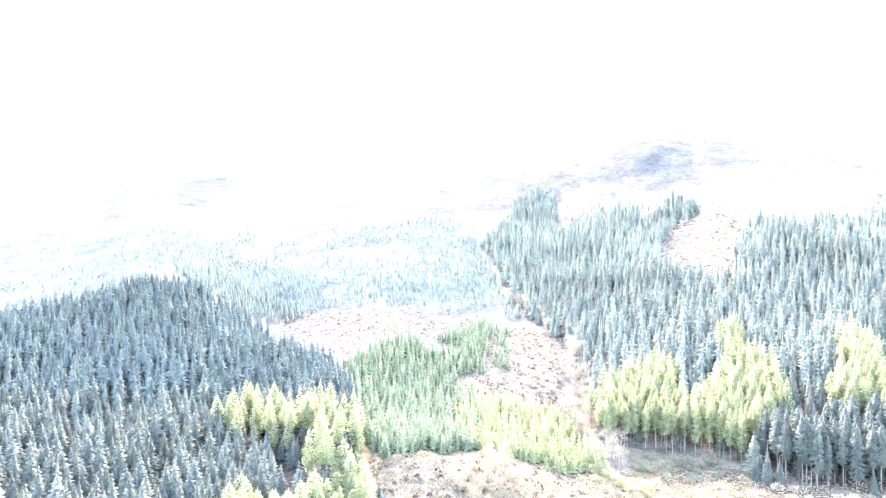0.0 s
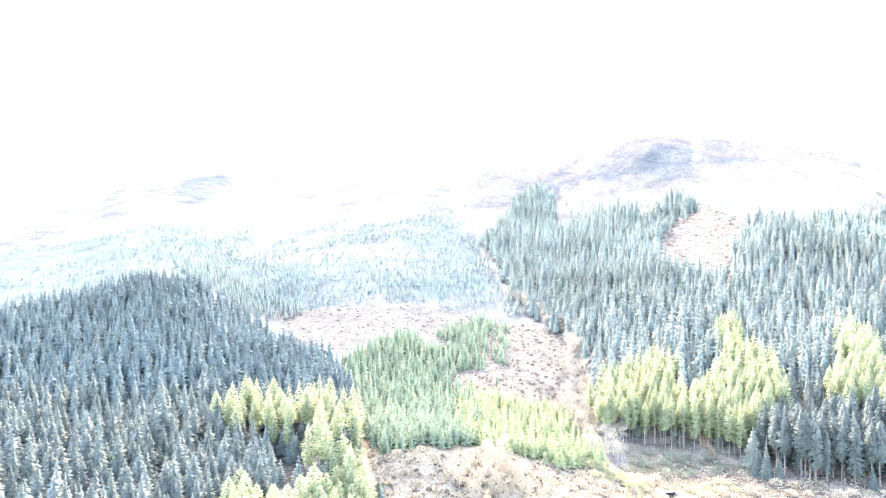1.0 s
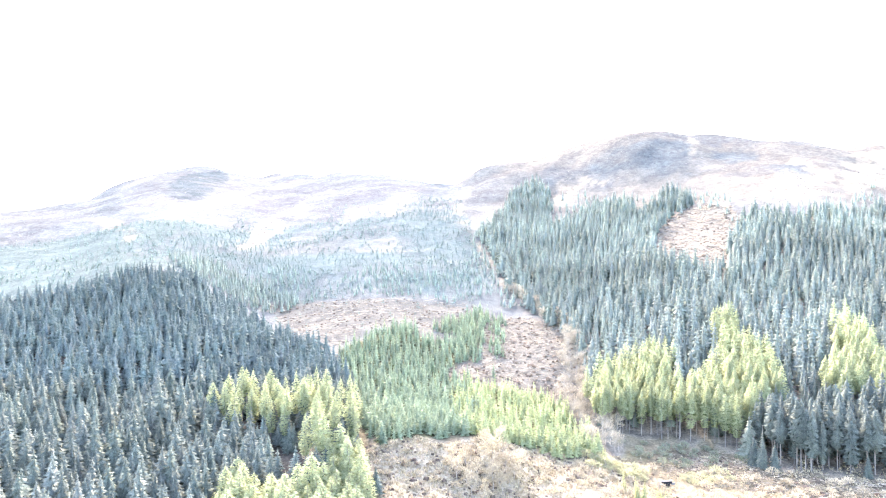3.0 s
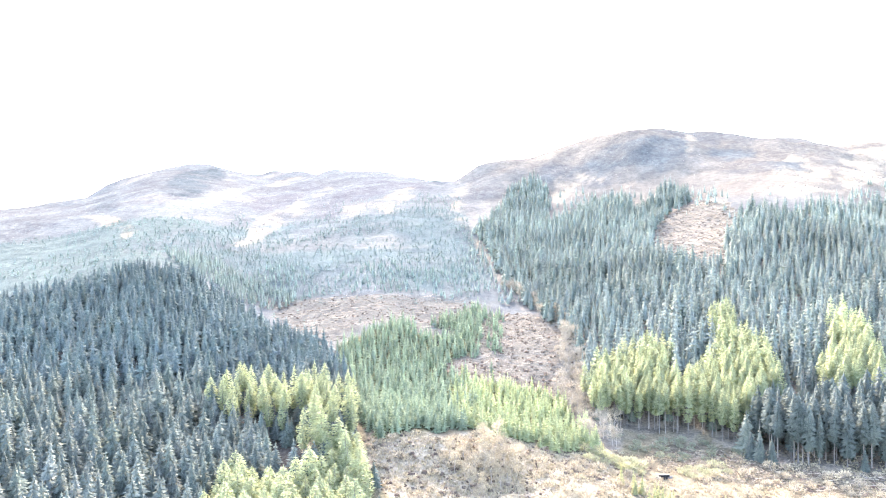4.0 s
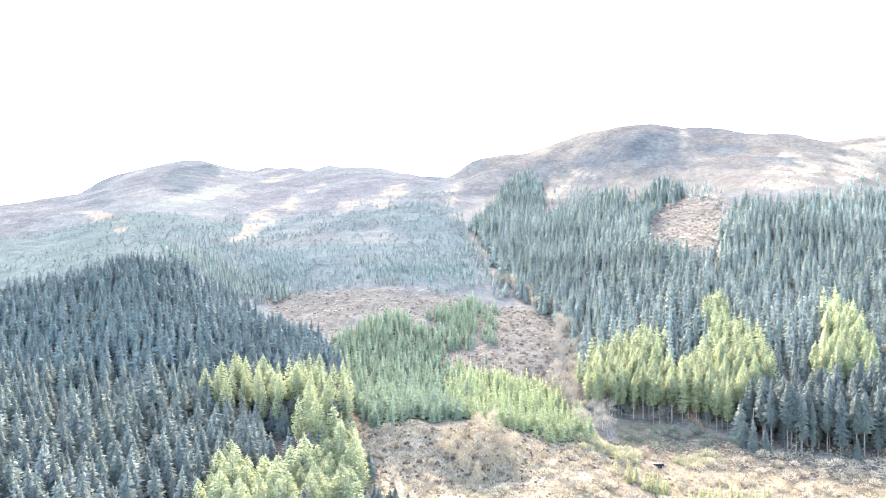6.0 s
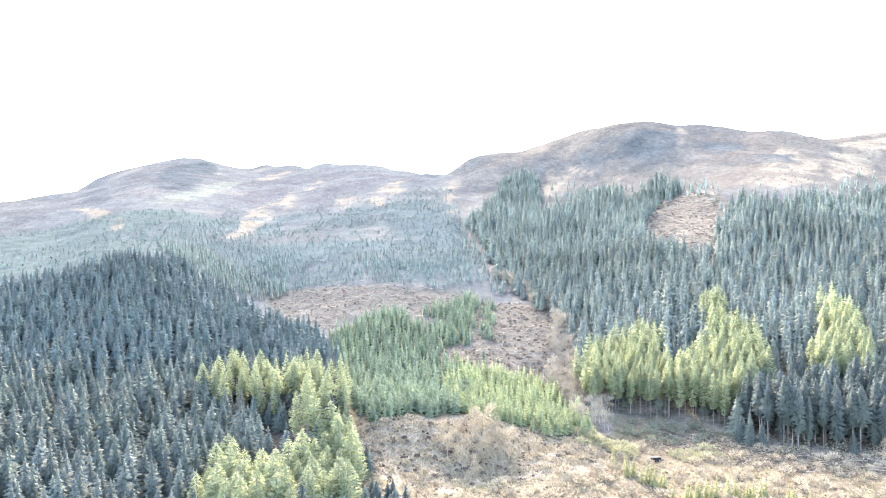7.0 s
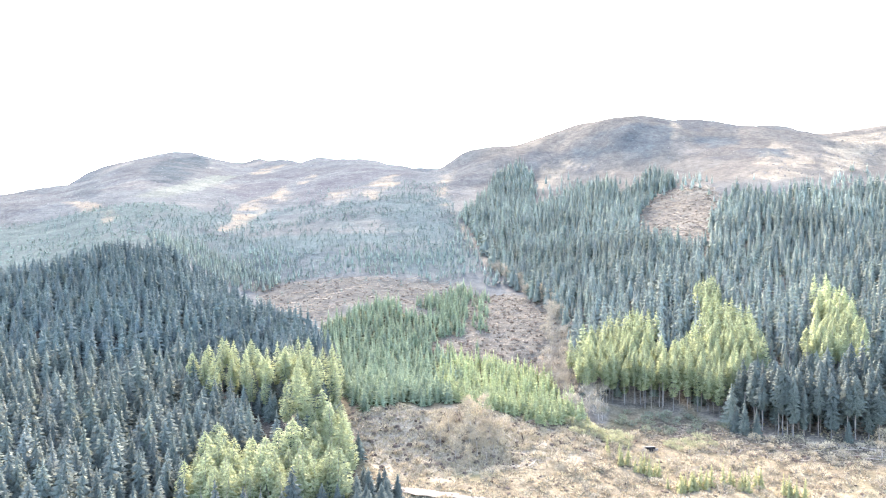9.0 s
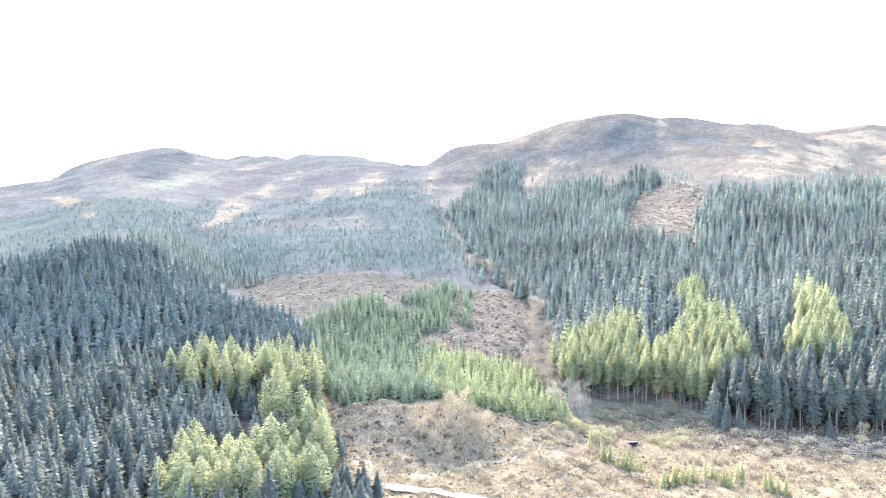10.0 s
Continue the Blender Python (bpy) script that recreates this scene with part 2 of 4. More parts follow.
def bough_crown(seed, tall, radius, low, whorls, boughs, power=0.8, droop=0.42, foot=0.7, notch=0.3, tufts=0, size=0.8, core=0.3):
    """A spruce crown: whorl upon whorl of narrow drooping boughs that shorten to a pointed leader, with loose needle sprays between them."""
    rng = np.random.default_rng(seed)
    v, f = [], []
    for i in range(whorls):
        s = 1 - (1 - max(i + rng.uniform(-0.25, 0.25), 0.0) / whorls) ** 1.12
        z = low + (tall - low) * s
        reach = radius * (1 - s) ** power * min(1, foot + 1.6 * s) * rng.uniform(0.85, 1.12) + 0.15
        count = max(4, int(round(boughs * (0.55 + 0.45 * (1 - s)))))
        turn = rng.uniform(0, 6.283)
        for j in range(count):
            a = turn + 6.283 * (j + rng.uniform(-0.35, 0.35)) / count
            r, w = reach * rng.uniform(0.65, 1.25), rng.uniform(0.8, 1.3) * 3.0 / count
            d, h = droop * r * rng.uniform(0.5, 1.5), z + rng.uniform(-0.35, 0.35)
            n, m = len(v), notch + rng.uniform(0.0, 0.3)
            v += [(0.15 * r * math.cos(a), 0.15 * r * math.sin(a), h + 0.25), (r * m * math.cos(a - w), r * m * math.sin(a - w), h - d * 0.9), (r * math.cos(a), r * math.sin(a), h - d * 0.75),
                  (r * m * math.cos(a + w), r * m * math.sin(a + w), h - d * rng.uniform(0.7, 1.2))]
            f += [(n, n + 1, n + 2), (n, n + 2, n + 3)]
    n = len(v)
    v += [(-0.12, 0, tall * 0.93), (0.12, 0.09, tall * 0.93), (0.02, -0.12, tall * 0.93), (0, 0, tall * 1.05)]
    f += [(n, n + 1, n + 3), (n + 1, n + 2, n + 3), (n + 2, n, n + 3)]
    n = len(v)
    v += [(core * radius * math.cos(a), core * radius * math.sin(a), low - 0.3) for a in np.arange(5) * 1.257] + [(0, 0, tall * 0.92)]
    f += [(n + k, n + (k + 1) % 5, n + 5) for k in range(5)]
    v, f = np.array(v, float), np.array(f)
    return joined([(v, f), needle_crown(seed + 1, tall, radius * 1.05, low, tufts, size, droop, power, foot, 0.08, 0.0)]) if tufts else (v, f)


def low_crown(seed, tall, radius, low, tiers, boughs, fall=0.5, power=0.85):
    """A lighter crown for trees far off: tiers of drooping kite-shaped boughs."""
    rng = np.random.default_rng(seed)
    v, f = [], []
    for i in range(tiers):
        s = (i + 0.1 + rng.uniform(-0.2, 0.2)) / tiers
        s = max(s, 0)
        z = low + (tall - low) * s
        reach = radius * (1 - s) ** power + 0.1
        for j in range(boughs):
            a = 6.283 * (j + rng.uniform(-0.3, 0.3)) / boughs + i * 0.9
            r = reach * rng.uniform(0.75, 1.2)
            w = 3.6 / boughs * rng.uniform(0.8, 1.2) * 0.5
            d = fall * r * rng.uniform(0.7, 1.3)
            top = z + (tall - low) / tiers * 0.35
            n = len(v)
            v += [(0, 0, top), (r * 0.6 * math.cos(a - w), r * 0.6 * math.sin(a - w), z - d * 0.55),
                  (r * math.cos(a), r * math.sin(a), z - d * 0.7), (r * 0.6 * math.cos(a + w), r * 0.6 * math.sin(a + w), z - d * 0.55),
                  (r * 0.35 * math.cos(a), r * 0.35 * math.sin(a), z - d * 1.1 - (tall - low) / tiers * 0.3)]
            f += [(n, n + 1, n + 2), (n, n + 2, n + 3), (n + 1, n + 4, n + 3)]
    n = len(v)
    v += [(-0.15, 0, tall - 1.2), (0.15, 0.1, tall - 1.2), (0, -0.14, tall - 1.2), (0, 0, tall + 0.3)]
    f += [(n, n + 1, n + 3), (n + 1, n + 2, n + 3), (n + 2, n, n + 3)]
    return np.array(v, float), np.array(f)


def trunk(seed, tall, base, sides=7, stubs=0, stub_from=1.0, stub_to=8.0):
    """A tapered stem with a flared foot and a few dead snags."""
    rng = np.random.default_rng(seed)
    z = np.array([-0.5, 0.0, 0.5, tall * 0.3, tall * 0.6, tall * 0.97])
    lean = rng.uniform(-0.012, 0.012, 2)
    pts = np.stack([lean[0] * z + 0.05 * np.sin(z * 0.4), lean[1] * z, z], 1)
    pieces = [tube(pts, np.array([1.5, 1.3, 1.0, 0.75, 0.45, 0.1]) * base, sides)]
    for _ in range(stubs):
        h, a, l = rng.uniform(stub_from, stub_to), rng.uniform(0, 6.283), rng.uniform(0.6, 2.0)
        p = np.array([lean[0] * h, lean[1] * h, h])
        pieces.append(tube([p, p + np.array([math.cos(a) * l * 0.5, math.sin(a) * l * 0.5, -0.05]),
                            p + np.array([math.cos(a) * l, math.sin(a) * l, -0.25])], [0.035, 0.025, 0.01], 3))
    return joined(pieces)


def inside(x, y, polygon):
    """Which of the places lie within a polygon of the plan."""
    hit = np.zeros(len(x), bool)
    for (ax, ay), (bx, by) in zip(polygon, polygon[1:] + polygon[:1]):
        cross = (ay > y) != (by > y)
        with np.errstate(divide="ignore", invalid="ignore"):
            hit ^= cross & (x < (bx - ax) * (y - ay) / (by - ay) + ax)
    return hit


def planted(polygon, step, seed, jitter=0.42, ragged=3.0):
    """Planting places within a polygon: uneven rows."""
    rng = np.random.default_rng(seed)
    p = np.array(polygon, float)
    gx, gy = np.meshgrid(np.arange(p[:, 0].min(), p[:, 0].max(), step), np.arange(p[:, 1].min(), p[:, 1].max(), step * 0.9))
    gx = gx + (np.arange(gx.shape[0]) % 2)[:, None] * step / 2
    x = gx.ravel() + rng.uniform(-jitter, jitter, gx.size) * step
    y = gy.ravel() + rng.uniform(-jitter, jitter, gx.size) * step
    keep = inside(x + ragged * ripple(x, y, 17, seed + 7), y + ragged * ripple(x, y, 23, seed + 8), polygon)
    return x[keep], y[keep]


def grown(name, shapes, x, y, sizes, mat, label, category, seed, sink=0.3, tints=None, kind="stuff", wide=(0.85, 1.2), leafy=True, land=0.0, lie=None):
    """Many plants of one kind as one mesh, each turned, sized and tinted on its own."""
    if not len(x):
        return None
    rng = np.random.default_rng(seed)
    z = height(x, y) - sink
    pick = rng.integers(0, len(shapes), len(x))
    vs, fs, cs, ns, n = [], [], [], [], 0
    for k, (v, f) in enumerate(shapes):
        m = np.flatnonzero(pick == k)
        if not len(m):
            continue
        a, s, w = rng.uniform(0, 6.283, len(m)) if lie is None else rng.normal(lie, 0.45, len(m)), sizes[m], rng.uniform(*wide, len(m))
        c, d = np.cos(a)[:, None], np.sin(a)[:, None]
        f, soft_way = crown_normals(v, f, 0.9)
        q = np.empty((len(m), len(v), 3), np.float32)
        q[:, :, 0] = soft_way[:, 0] * c - soft_way[:, 1] * d
        q[:, :, 1] = soft_way[:, 0] * d + soft_way[:, 1] * c
        q[:, :, 2] = soft_way[:, 2]
        if land:
            q = q * (1 - land) + land * land_normals(x[m], y[m])[:, None]
        ns.append(q.reshape(-1, 3))
        p = np.empty((len(m), len(v), 3), np.float32)
        p[:, :, 0] = (v[:, 0] * c - v[:, 1] * d) * (s * w)[:, None] + x[m][:, None]
        p[:, :, 1] = (v[:, 0] * d + v[:, 1] * c) * (s * w)[:, None] + y[m][:, None]
        p[:, :, 2] = v[:, 2] * s[:, None] + z[m][:, None]
        vs.append(p.reshape(-1, 3))
        fs.append((f[None] + n + (np.arange(len(m)) * len(v))[:, None, None]).reshape(-1, 3))
        t = rng.uniform(0.8, 1.2, len(m))[:, None] * (1 + rng.uniform(-0.025, 0.025, (len(m), 3)))
        if tints is not None:
            t = t * tints[m]
        cs.append(np.repeat(t, len(v), axis=0))
        n += len(m) * len(v)
    me = mesh_of(name, np.concatenate(vs), np.concatenate(fs), mat, np.concatenate(cs), normals=np.concatenate(ns) if leafy else None)
    return tagged(new(name, me), label, category, "", kind)


def land_normals(x, y):
    n = np.stack([height(x - 4, y) - height(x + 4, y), height(x, y - 4) - height(x, y + 4), np.full(len(x), 8.0)], 1)
    return n / np.linalg.norm(n, axis=1)[:, None]


def placed(x, y, turn=0.0, size=1.0, wide=1.0, sink=0.25):
    z = float(height(np.array([x]), np.array([y]))[0]) - sink
    return Matrix.Translation((x, y, z)) @ Matrix.Rotation(turn, 4, "Z") @ Matrix.Diagonal((size * wide, size * wide, size, 1))


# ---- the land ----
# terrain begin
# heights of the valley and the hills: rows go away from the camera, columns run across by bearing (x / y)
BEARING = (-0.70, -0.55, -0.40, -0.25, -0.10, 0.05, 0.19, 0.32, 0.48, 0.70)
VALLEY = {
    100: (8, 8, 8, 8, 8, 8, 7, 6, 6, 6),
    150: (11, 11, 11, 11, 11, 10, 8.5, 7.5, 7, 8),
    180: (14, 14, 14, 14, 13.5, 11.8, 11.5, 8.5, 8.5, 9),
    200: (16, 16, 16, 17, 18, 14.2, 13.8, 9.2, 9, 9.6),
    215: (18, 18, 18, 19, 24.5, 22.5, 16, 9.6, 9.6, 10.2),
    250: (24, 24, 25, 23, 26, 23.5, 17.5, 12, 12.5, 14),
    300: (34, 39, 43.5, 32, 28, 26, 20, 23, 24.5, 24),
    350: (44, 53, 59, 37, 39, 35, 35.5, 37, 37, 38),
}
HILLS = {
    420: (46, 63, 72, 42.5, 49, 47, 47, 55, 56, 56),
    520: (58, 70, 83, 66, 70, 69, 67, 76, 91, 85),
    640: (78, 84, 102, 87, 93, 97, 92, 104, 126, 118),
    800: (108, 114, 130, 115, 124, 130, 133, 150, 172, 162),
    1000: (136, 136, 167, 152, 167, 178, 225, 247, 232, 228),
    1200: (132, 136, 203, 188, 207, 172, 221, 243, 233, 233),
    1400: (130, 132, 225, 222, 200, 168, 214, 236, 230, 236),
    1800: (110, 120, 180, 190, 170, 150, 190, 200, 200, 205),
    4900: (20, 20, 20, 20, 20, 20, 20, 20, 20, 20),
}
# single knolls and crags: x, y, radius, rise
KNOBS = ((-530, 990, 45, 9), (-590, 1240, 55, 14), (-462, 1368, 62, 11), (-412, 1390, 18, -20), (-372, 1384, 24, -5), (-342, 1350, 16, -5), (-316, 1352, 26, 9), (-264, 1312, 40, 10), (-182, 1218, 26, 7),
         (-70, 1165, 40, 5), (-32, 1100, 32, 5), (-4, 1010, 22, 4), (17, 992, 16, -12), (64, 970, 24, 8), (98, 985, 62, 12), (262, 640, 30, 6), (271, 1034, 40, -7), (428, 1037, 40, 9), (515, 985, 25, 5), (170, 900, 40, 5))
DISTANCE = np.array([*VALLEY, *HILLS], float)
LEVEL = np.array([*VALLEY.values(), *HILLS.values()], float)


def slopes(v, s, axis):
    """Tangents along one axis of a table whose stations are s."""
    v = np.moveaxis(v, axis, 0)
    d = np.diff(v, axis=0) / np.diff(s).reshape(-1, *[1] * (v.ndim - 1))
    m = np.concatenate([d[:1], (d[1:] + d[:-1]) / 2, d[-1:]])
    return np.moveaxis(m, 0, axis)


def ease(v, m, s, k, x):
    """A cubic between the stations k and k + 1 of the paired samples v with tangents m."""
    h = s[k + 1] - s[k]
    t = (x - s[k]) / h
    return ((1 + 2 * t) * (1 - t) ** 2 * v[0] + t * (1 - t) ** 2 * h * m[0]
            + t * t * (3 - 2 * t) * v[1] + t * t * (t - 1) * h * m[1])


ACROSS = np.array(BEARING)
ALONG_X = slopes(LEVEL, ACROSS, 1)


def ripple(x, y, size, seed):
    """Smooth random waves of about that size, between -1 and 1."""
    rng = np.random.default_rng(seed)
    out = np.zeros_like(x)
    for _ in range(7):
        a, p, q = rng.uniform(0, 6.283), rng.uniform(0, 6.283), rng.uniform(0.7, 1.6)
        bend = 0.8 * np.sin((x * np.sin(a) - y * np.cos(a)) * 3.9 / size + p * 3)
        out += np.sin((x * np.cos(a) + y * np.sin(a)) * 6.283 / size * q + p + bend)
    return out / 4.0


def rugged(x, y, size, seed, octaves=4):
    """Broken, cloud-like noise of about that size, between -1 and 1."""
    out, amount, total = np.zeros_like(x), 1.0, 0.0
    for n in range(octaves):
        table = np.random.default_rng(seed + n).uniform(-1, 1, (64, 64))
        px, py = x / size + 17.3 * n + 1000, y / size + 9.1 * n + 1000
        i, j = np.floor(px).astype(int), np.floor(py).astype(int)
        fx, fy = px - i, py - j
        fx, fy = fx * fx * (3 - 2 * fx), fy * fy * (3 - 2 * fy)
        a, b = table[i % 64, j % 64], table[(i + 1) % 64, j % 64]
        c, d = table[i % 64, (j + 1) % 64], table[(i + 1) % 64, (j + 1) % 64]
        out += amount * ((a * (1 - fx) + b * fx) * (1 - fy) + (c * (1 - fx) + d * fx) * fy)
        total, amount, size = total + amount, amount * 0.55, size * 0.47
    return out / total * 1.5


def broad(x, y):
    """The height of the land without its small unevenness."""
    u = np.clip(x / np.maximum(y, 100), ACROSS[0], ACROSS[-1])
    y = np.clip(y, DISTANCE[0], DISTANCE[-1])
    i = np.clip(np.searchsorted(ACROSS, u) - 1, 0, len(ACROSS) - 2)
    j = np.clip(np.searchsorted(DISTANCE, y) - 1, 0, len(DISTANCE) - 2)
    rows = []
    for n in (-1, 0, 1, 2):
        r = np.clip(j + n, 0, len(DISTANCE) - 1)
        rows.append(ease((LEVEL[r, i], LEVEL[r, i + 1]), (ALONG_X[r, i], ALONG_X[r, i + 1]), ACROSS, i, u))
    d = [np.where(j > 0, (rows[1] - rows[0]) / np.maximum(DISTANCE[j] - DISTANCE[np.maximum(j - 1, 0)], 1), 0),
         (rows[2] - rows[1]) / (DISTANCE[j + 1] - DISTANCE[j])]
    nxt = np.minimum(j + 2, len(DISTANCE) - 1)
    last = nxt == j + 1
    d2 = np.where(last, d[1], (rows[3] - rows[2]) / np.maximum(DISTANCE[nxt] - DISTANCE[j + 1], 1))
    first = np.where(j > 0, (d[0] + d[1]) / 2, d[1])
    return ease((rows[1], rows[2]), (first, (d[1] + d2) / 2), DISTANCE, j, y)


def height(x, y):
    """The height of the ground."""
    x, y = np.asarray(x, float), np.asarray(y, float)
    far = np.clip((y - 380) / 500, 0, 1)
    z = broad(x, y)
    even = 1 - 0.72 * np.clip((90 - x) / 110, 0, 1) * np.clip((y - 560) / 160, 0, 1)
    z = z + far * even * (7.0 * ripple(x, y, 260, 3) + 1.5 * ripple(x, y, 90, 4) + 5.0 * rugged(x, y, 110, 60, 5))
    for kx, ky, r, rise in KNOBS:
        z = z + rise * np.exp(-((x - kx) ** 2 + (y - ky) ** 2) / (r * r))
    return z + 0.5 * ripple(x, y, 31, 5) + 0.25 * ripple(x, y, 11, 6) + 0.35 * rugged(x, y, 9, 70, 3)
# terrain end

# ---- the plan: stands, felled ground and bare places ----
RIGHT_WOOD = [(58, 262), (82, 260), (97, 256), (109, 248), (110, 234), (128, 227), (157, 223), (205, 224), (420, 460), (560, 700), (504, 684), (463, 655), (384, 604),
              (343, 583), (313, 574), (289, 566), (281, 577), (259, 580), (244, 560), (226, 528), (205, 488), (188, 454), (172, 448), (162, 472), (158, 492), (163, 520),
              (176, 560), (191, 601), (218, 648), (243, 670), (262, 706), (256, 755), (218, 704), (195, 680), (211, 748), (165, 755), (145, 714), (120, 690), (109, 688),
              (136, 826), (139, 870), (113, 876), (88, 844), (50, 660), (40, 640), (42, 583), (48, 454), (58, 400), (69, 362), (68, 320)]
WOOD_FRONT = [(110, 234), (128, 227), (157, 223), (205, 224), (226, 248), (160, 256), (118, 258)]
HUMP = [(172, 450), (160, 490), (164, 520), (177, 560), (191, 601), (218, 648), (243, 670), (254, 663), (266, 625), (259, 590), (242, 560), (225, 527), (205, 490), (188, 456)]
LARCH_WOOD = [(58, 258), (82, 260), (97, 256), (108, 248), (117, 253), (131, 266), (141, 287), (149, 310), (144, 325), (153, 361), (138, 349), (126, 309), (112, 285),
              (103, 277), (97, 274), (97, 288), (104, 308), (99, 316), (85, 309), (74, 300), (62, 280)]
LARCH_PATCH = [(152, 271), (159, 287), (169, 294), (197, 339), (206, 358), (214, 361), (209, 339), (197, 304), (183, 278), (174, 268), (166, 274)]
LEFT_WOOD = [(-6, 160), (-8, 178), (-15, 186), (-22, 200), (-28, 222), (-33, 262), (-40, 300), (-52, 325), (-85, 362), (-124, 402), (-160, 392), (-200, 380),
             (-290, 350), (-180, 200), (-130, 118), (-20, 118)]
LARCH_LEFT = [(-82, 240), (-78, 250), (-69, 256), (-60, 250), (-52, 249), (-40, 254), (-28, 228), (-24, 206), (-26, 197), (-33, 200), (-40, 206), (-46, 222), (-56, 226), (-70, 232)]
LARCH_CLUMP = [(-56, 163), (-59, 178), (-58, 192), (-53, 193), (-46, 185), (-40, 182), (-34, 189), (-31, 203), (-25, 205), (-21, 202), (-20, 176), (-24, 163), (-40, 157), (-48, 155)]
YOUNG_WOOD = [(-48, 312), (-43, 340), (-34, 360), (-18, 377), (-5, 363), (3, 389), (25, 415), (30, 404), (24, 360), (24, 335), (23, 310), (20, 294), (32, 297), (48, 294),
              (53, 267), (58, 236), (46, 224), (30, 221), (14, 226), (-3, 219), (-18, 214), (-24, 225), (-34, 280)]
YOUNG_GAP = [(5, 316), (11, 329), (19, 327), (26, 372), (30, 372), (24, 318), (22, 300), (13, 302), (5, 307)]
LEFT_GAP = [(-54, 223), (-42, 217), (-33, 206), (-36, 196), (-48, 199)]
FELLED_BAND = [(-112, 452), (-60, 442), (-7, 430), (21, 427), (30, 400), (16, 372), (0, 340), (-10, 362), (-32, 372), (-52, 335), (-80, 370)]
FELLED_PLOT = [(25, 400), (50, 403), (63, 386), (70, 366), (66, 330), (60, 300), (50, 293), (20, 294), (4, 305), (5, 320), (18, 334), (23, 366)]
KNOLL = [(-22, 215), (-20, 195), (-6, 190), (30, 196), (60, 215), (58, 236), (46, 224), (12, 221)]
SLASH = [(100, 250), (110, 232), (128, 224), (157, 220), (210, 222), (190, 200), (120, 205), (90, 216), (75, 230), (80, 250)]
MID_SLOPE = [(-235, 520), (-205, 690), (-140, 760), (-60, 740), (-20, 790), (30, 735), (34, 590), (44, 456), (20, 430), (-60, 444), (-115, 455), (-150, 440)]
UPPER_SLOPE = [(-205, 690), (-228, 780), (-120, 870), (-20, 900), (30, 850), (30, 735), (-20, 790), (-60, 740), (-140, 760)]
LEFT_MOOR = [(-420, 420), (-460, 640), (-330, 700), (-215, 690), (-235, 520), (-150, 440), (-200, 395)]
BARE = [[(-171, 578), (-175, 635), (-190, 708), (-201, 781), (-195, 835), (-184, 858), (-188, 957), (-158, 851), (-150, 767), (-163, 748), (-165, 693), (-162, 632), (-164, 587)],
        [(-104, 732), (-109, 841), (-85, 863), (-60, 912), (-48, 955), (-29, 958), (-29, 871), (-48, 824), (-49, 738), (-73, 816), (-89, 779), (-91, 719)],
        [(-173, 963), (-174, 1044), (-152, 1038), (-152, 985), (-161, 943)],
        [(-287, 1165), (-283, 1248), (-247, 1266), (-248, 1133), (-262, 1101)],
        [(-390, 776), (-334, 702), (-255, 575), (-274, 634), (-341, 740), (-386, 785)],
        [(21, 951), (50, 919), (43, 899), (28, 797), (28, 676), (37, 597), (42, 512), (48, 461), (47, 451), (39, 517), (30, 615), (18, 707), (18, 789)],
        [(120, 756), (153, 887), (181, 895), (181, 861), (157, 821), (131, 748)],
        [(181, 895), (197, 872), (235, 821), (244, 790), (241, 783), (231, 806), (194, 862), (178, 884)],
        [(358, 987), (381, 1008), (335, 900), (302, 836), (296, 843), (324, 897)],
        [(505, 859), (584, 949), (644, 959), (671, 949), (641, 869), (592, 812), (554, 820), (470, 739), (405, 682), (451, 772)],
        [(371, 762), (465, 899), (465, 859), (438, 787), (437, 758), (392, 675), (324, 635), (320, 667)]]
GRASSY = [(-313, 764), (-279, 759), (-275, 878), (-292, 1129), (-318, 1068), (-305, 907), (-314, 838)]
CRAGS = [[(199, 915), (247, 940), (329, 947), (352, 952), (300, 836), (252, 834), (209, 869)], [(364, 924), (431, 931), (418, 895), (364, 866), (347, 880)],
         [(405, 840), (448, 847), (412, 767), (383, 775)], [(80, 880), (150, 901), (142, 840), (88, 820)],
         [(-356, 902), (-409, 1056), (-456, 1252), (-441, 1308), (-415, 1341), (-377, 1250), (-333, 1013), (-310, 901), (-328, 883)],
         [(-409, 825), (-477, 983), (-464, 1006), (-373, 815), (-374, 785)]]
HEATHER = [[(-251, 917), (-252, 1074), (-202, 1132), (-173, 1062), (-188, 965), (-198, 876), (-209, 811)],
           [(-168, 903), (-150, 922), (-134, 969), (-105, 1062), (-27, 1035), (-1, 914), (-57, 973), (-81, 901), (-112, 862), (-111, 761), (-140, 787)]]
EDGE_SCATTER = [(34, 660), (26, 560), (34, 480), (40, 420), (52, 420), (48, 470), (42, 560), (42, 640)]
TREE_SCATTER = [(46, 640), (75, 800), (110, 880), (200, 800), (280, 820), (300, 700), (330, 660), (480, 730), (470, 660), (330, 575), (262, 552), (240, 600), (225, 640), (150, 690)]
BURN = [(51, 232), (53, 262), (50, 290), (60, 330), (68, 374), (60, 398), (54, 430), (44, 460), (50, 462), (62, 420), (74, 372), (72, 330), (68, 292), (70, 262), (64, 240)]
ROAD_LINE = [(-60, 183), (-40, 182.5), (-22, 182), (-9, 181.3), (1, 180), (12, 177.6), (22, 174.5), (36, 169), (56, 160), (90, 146)]


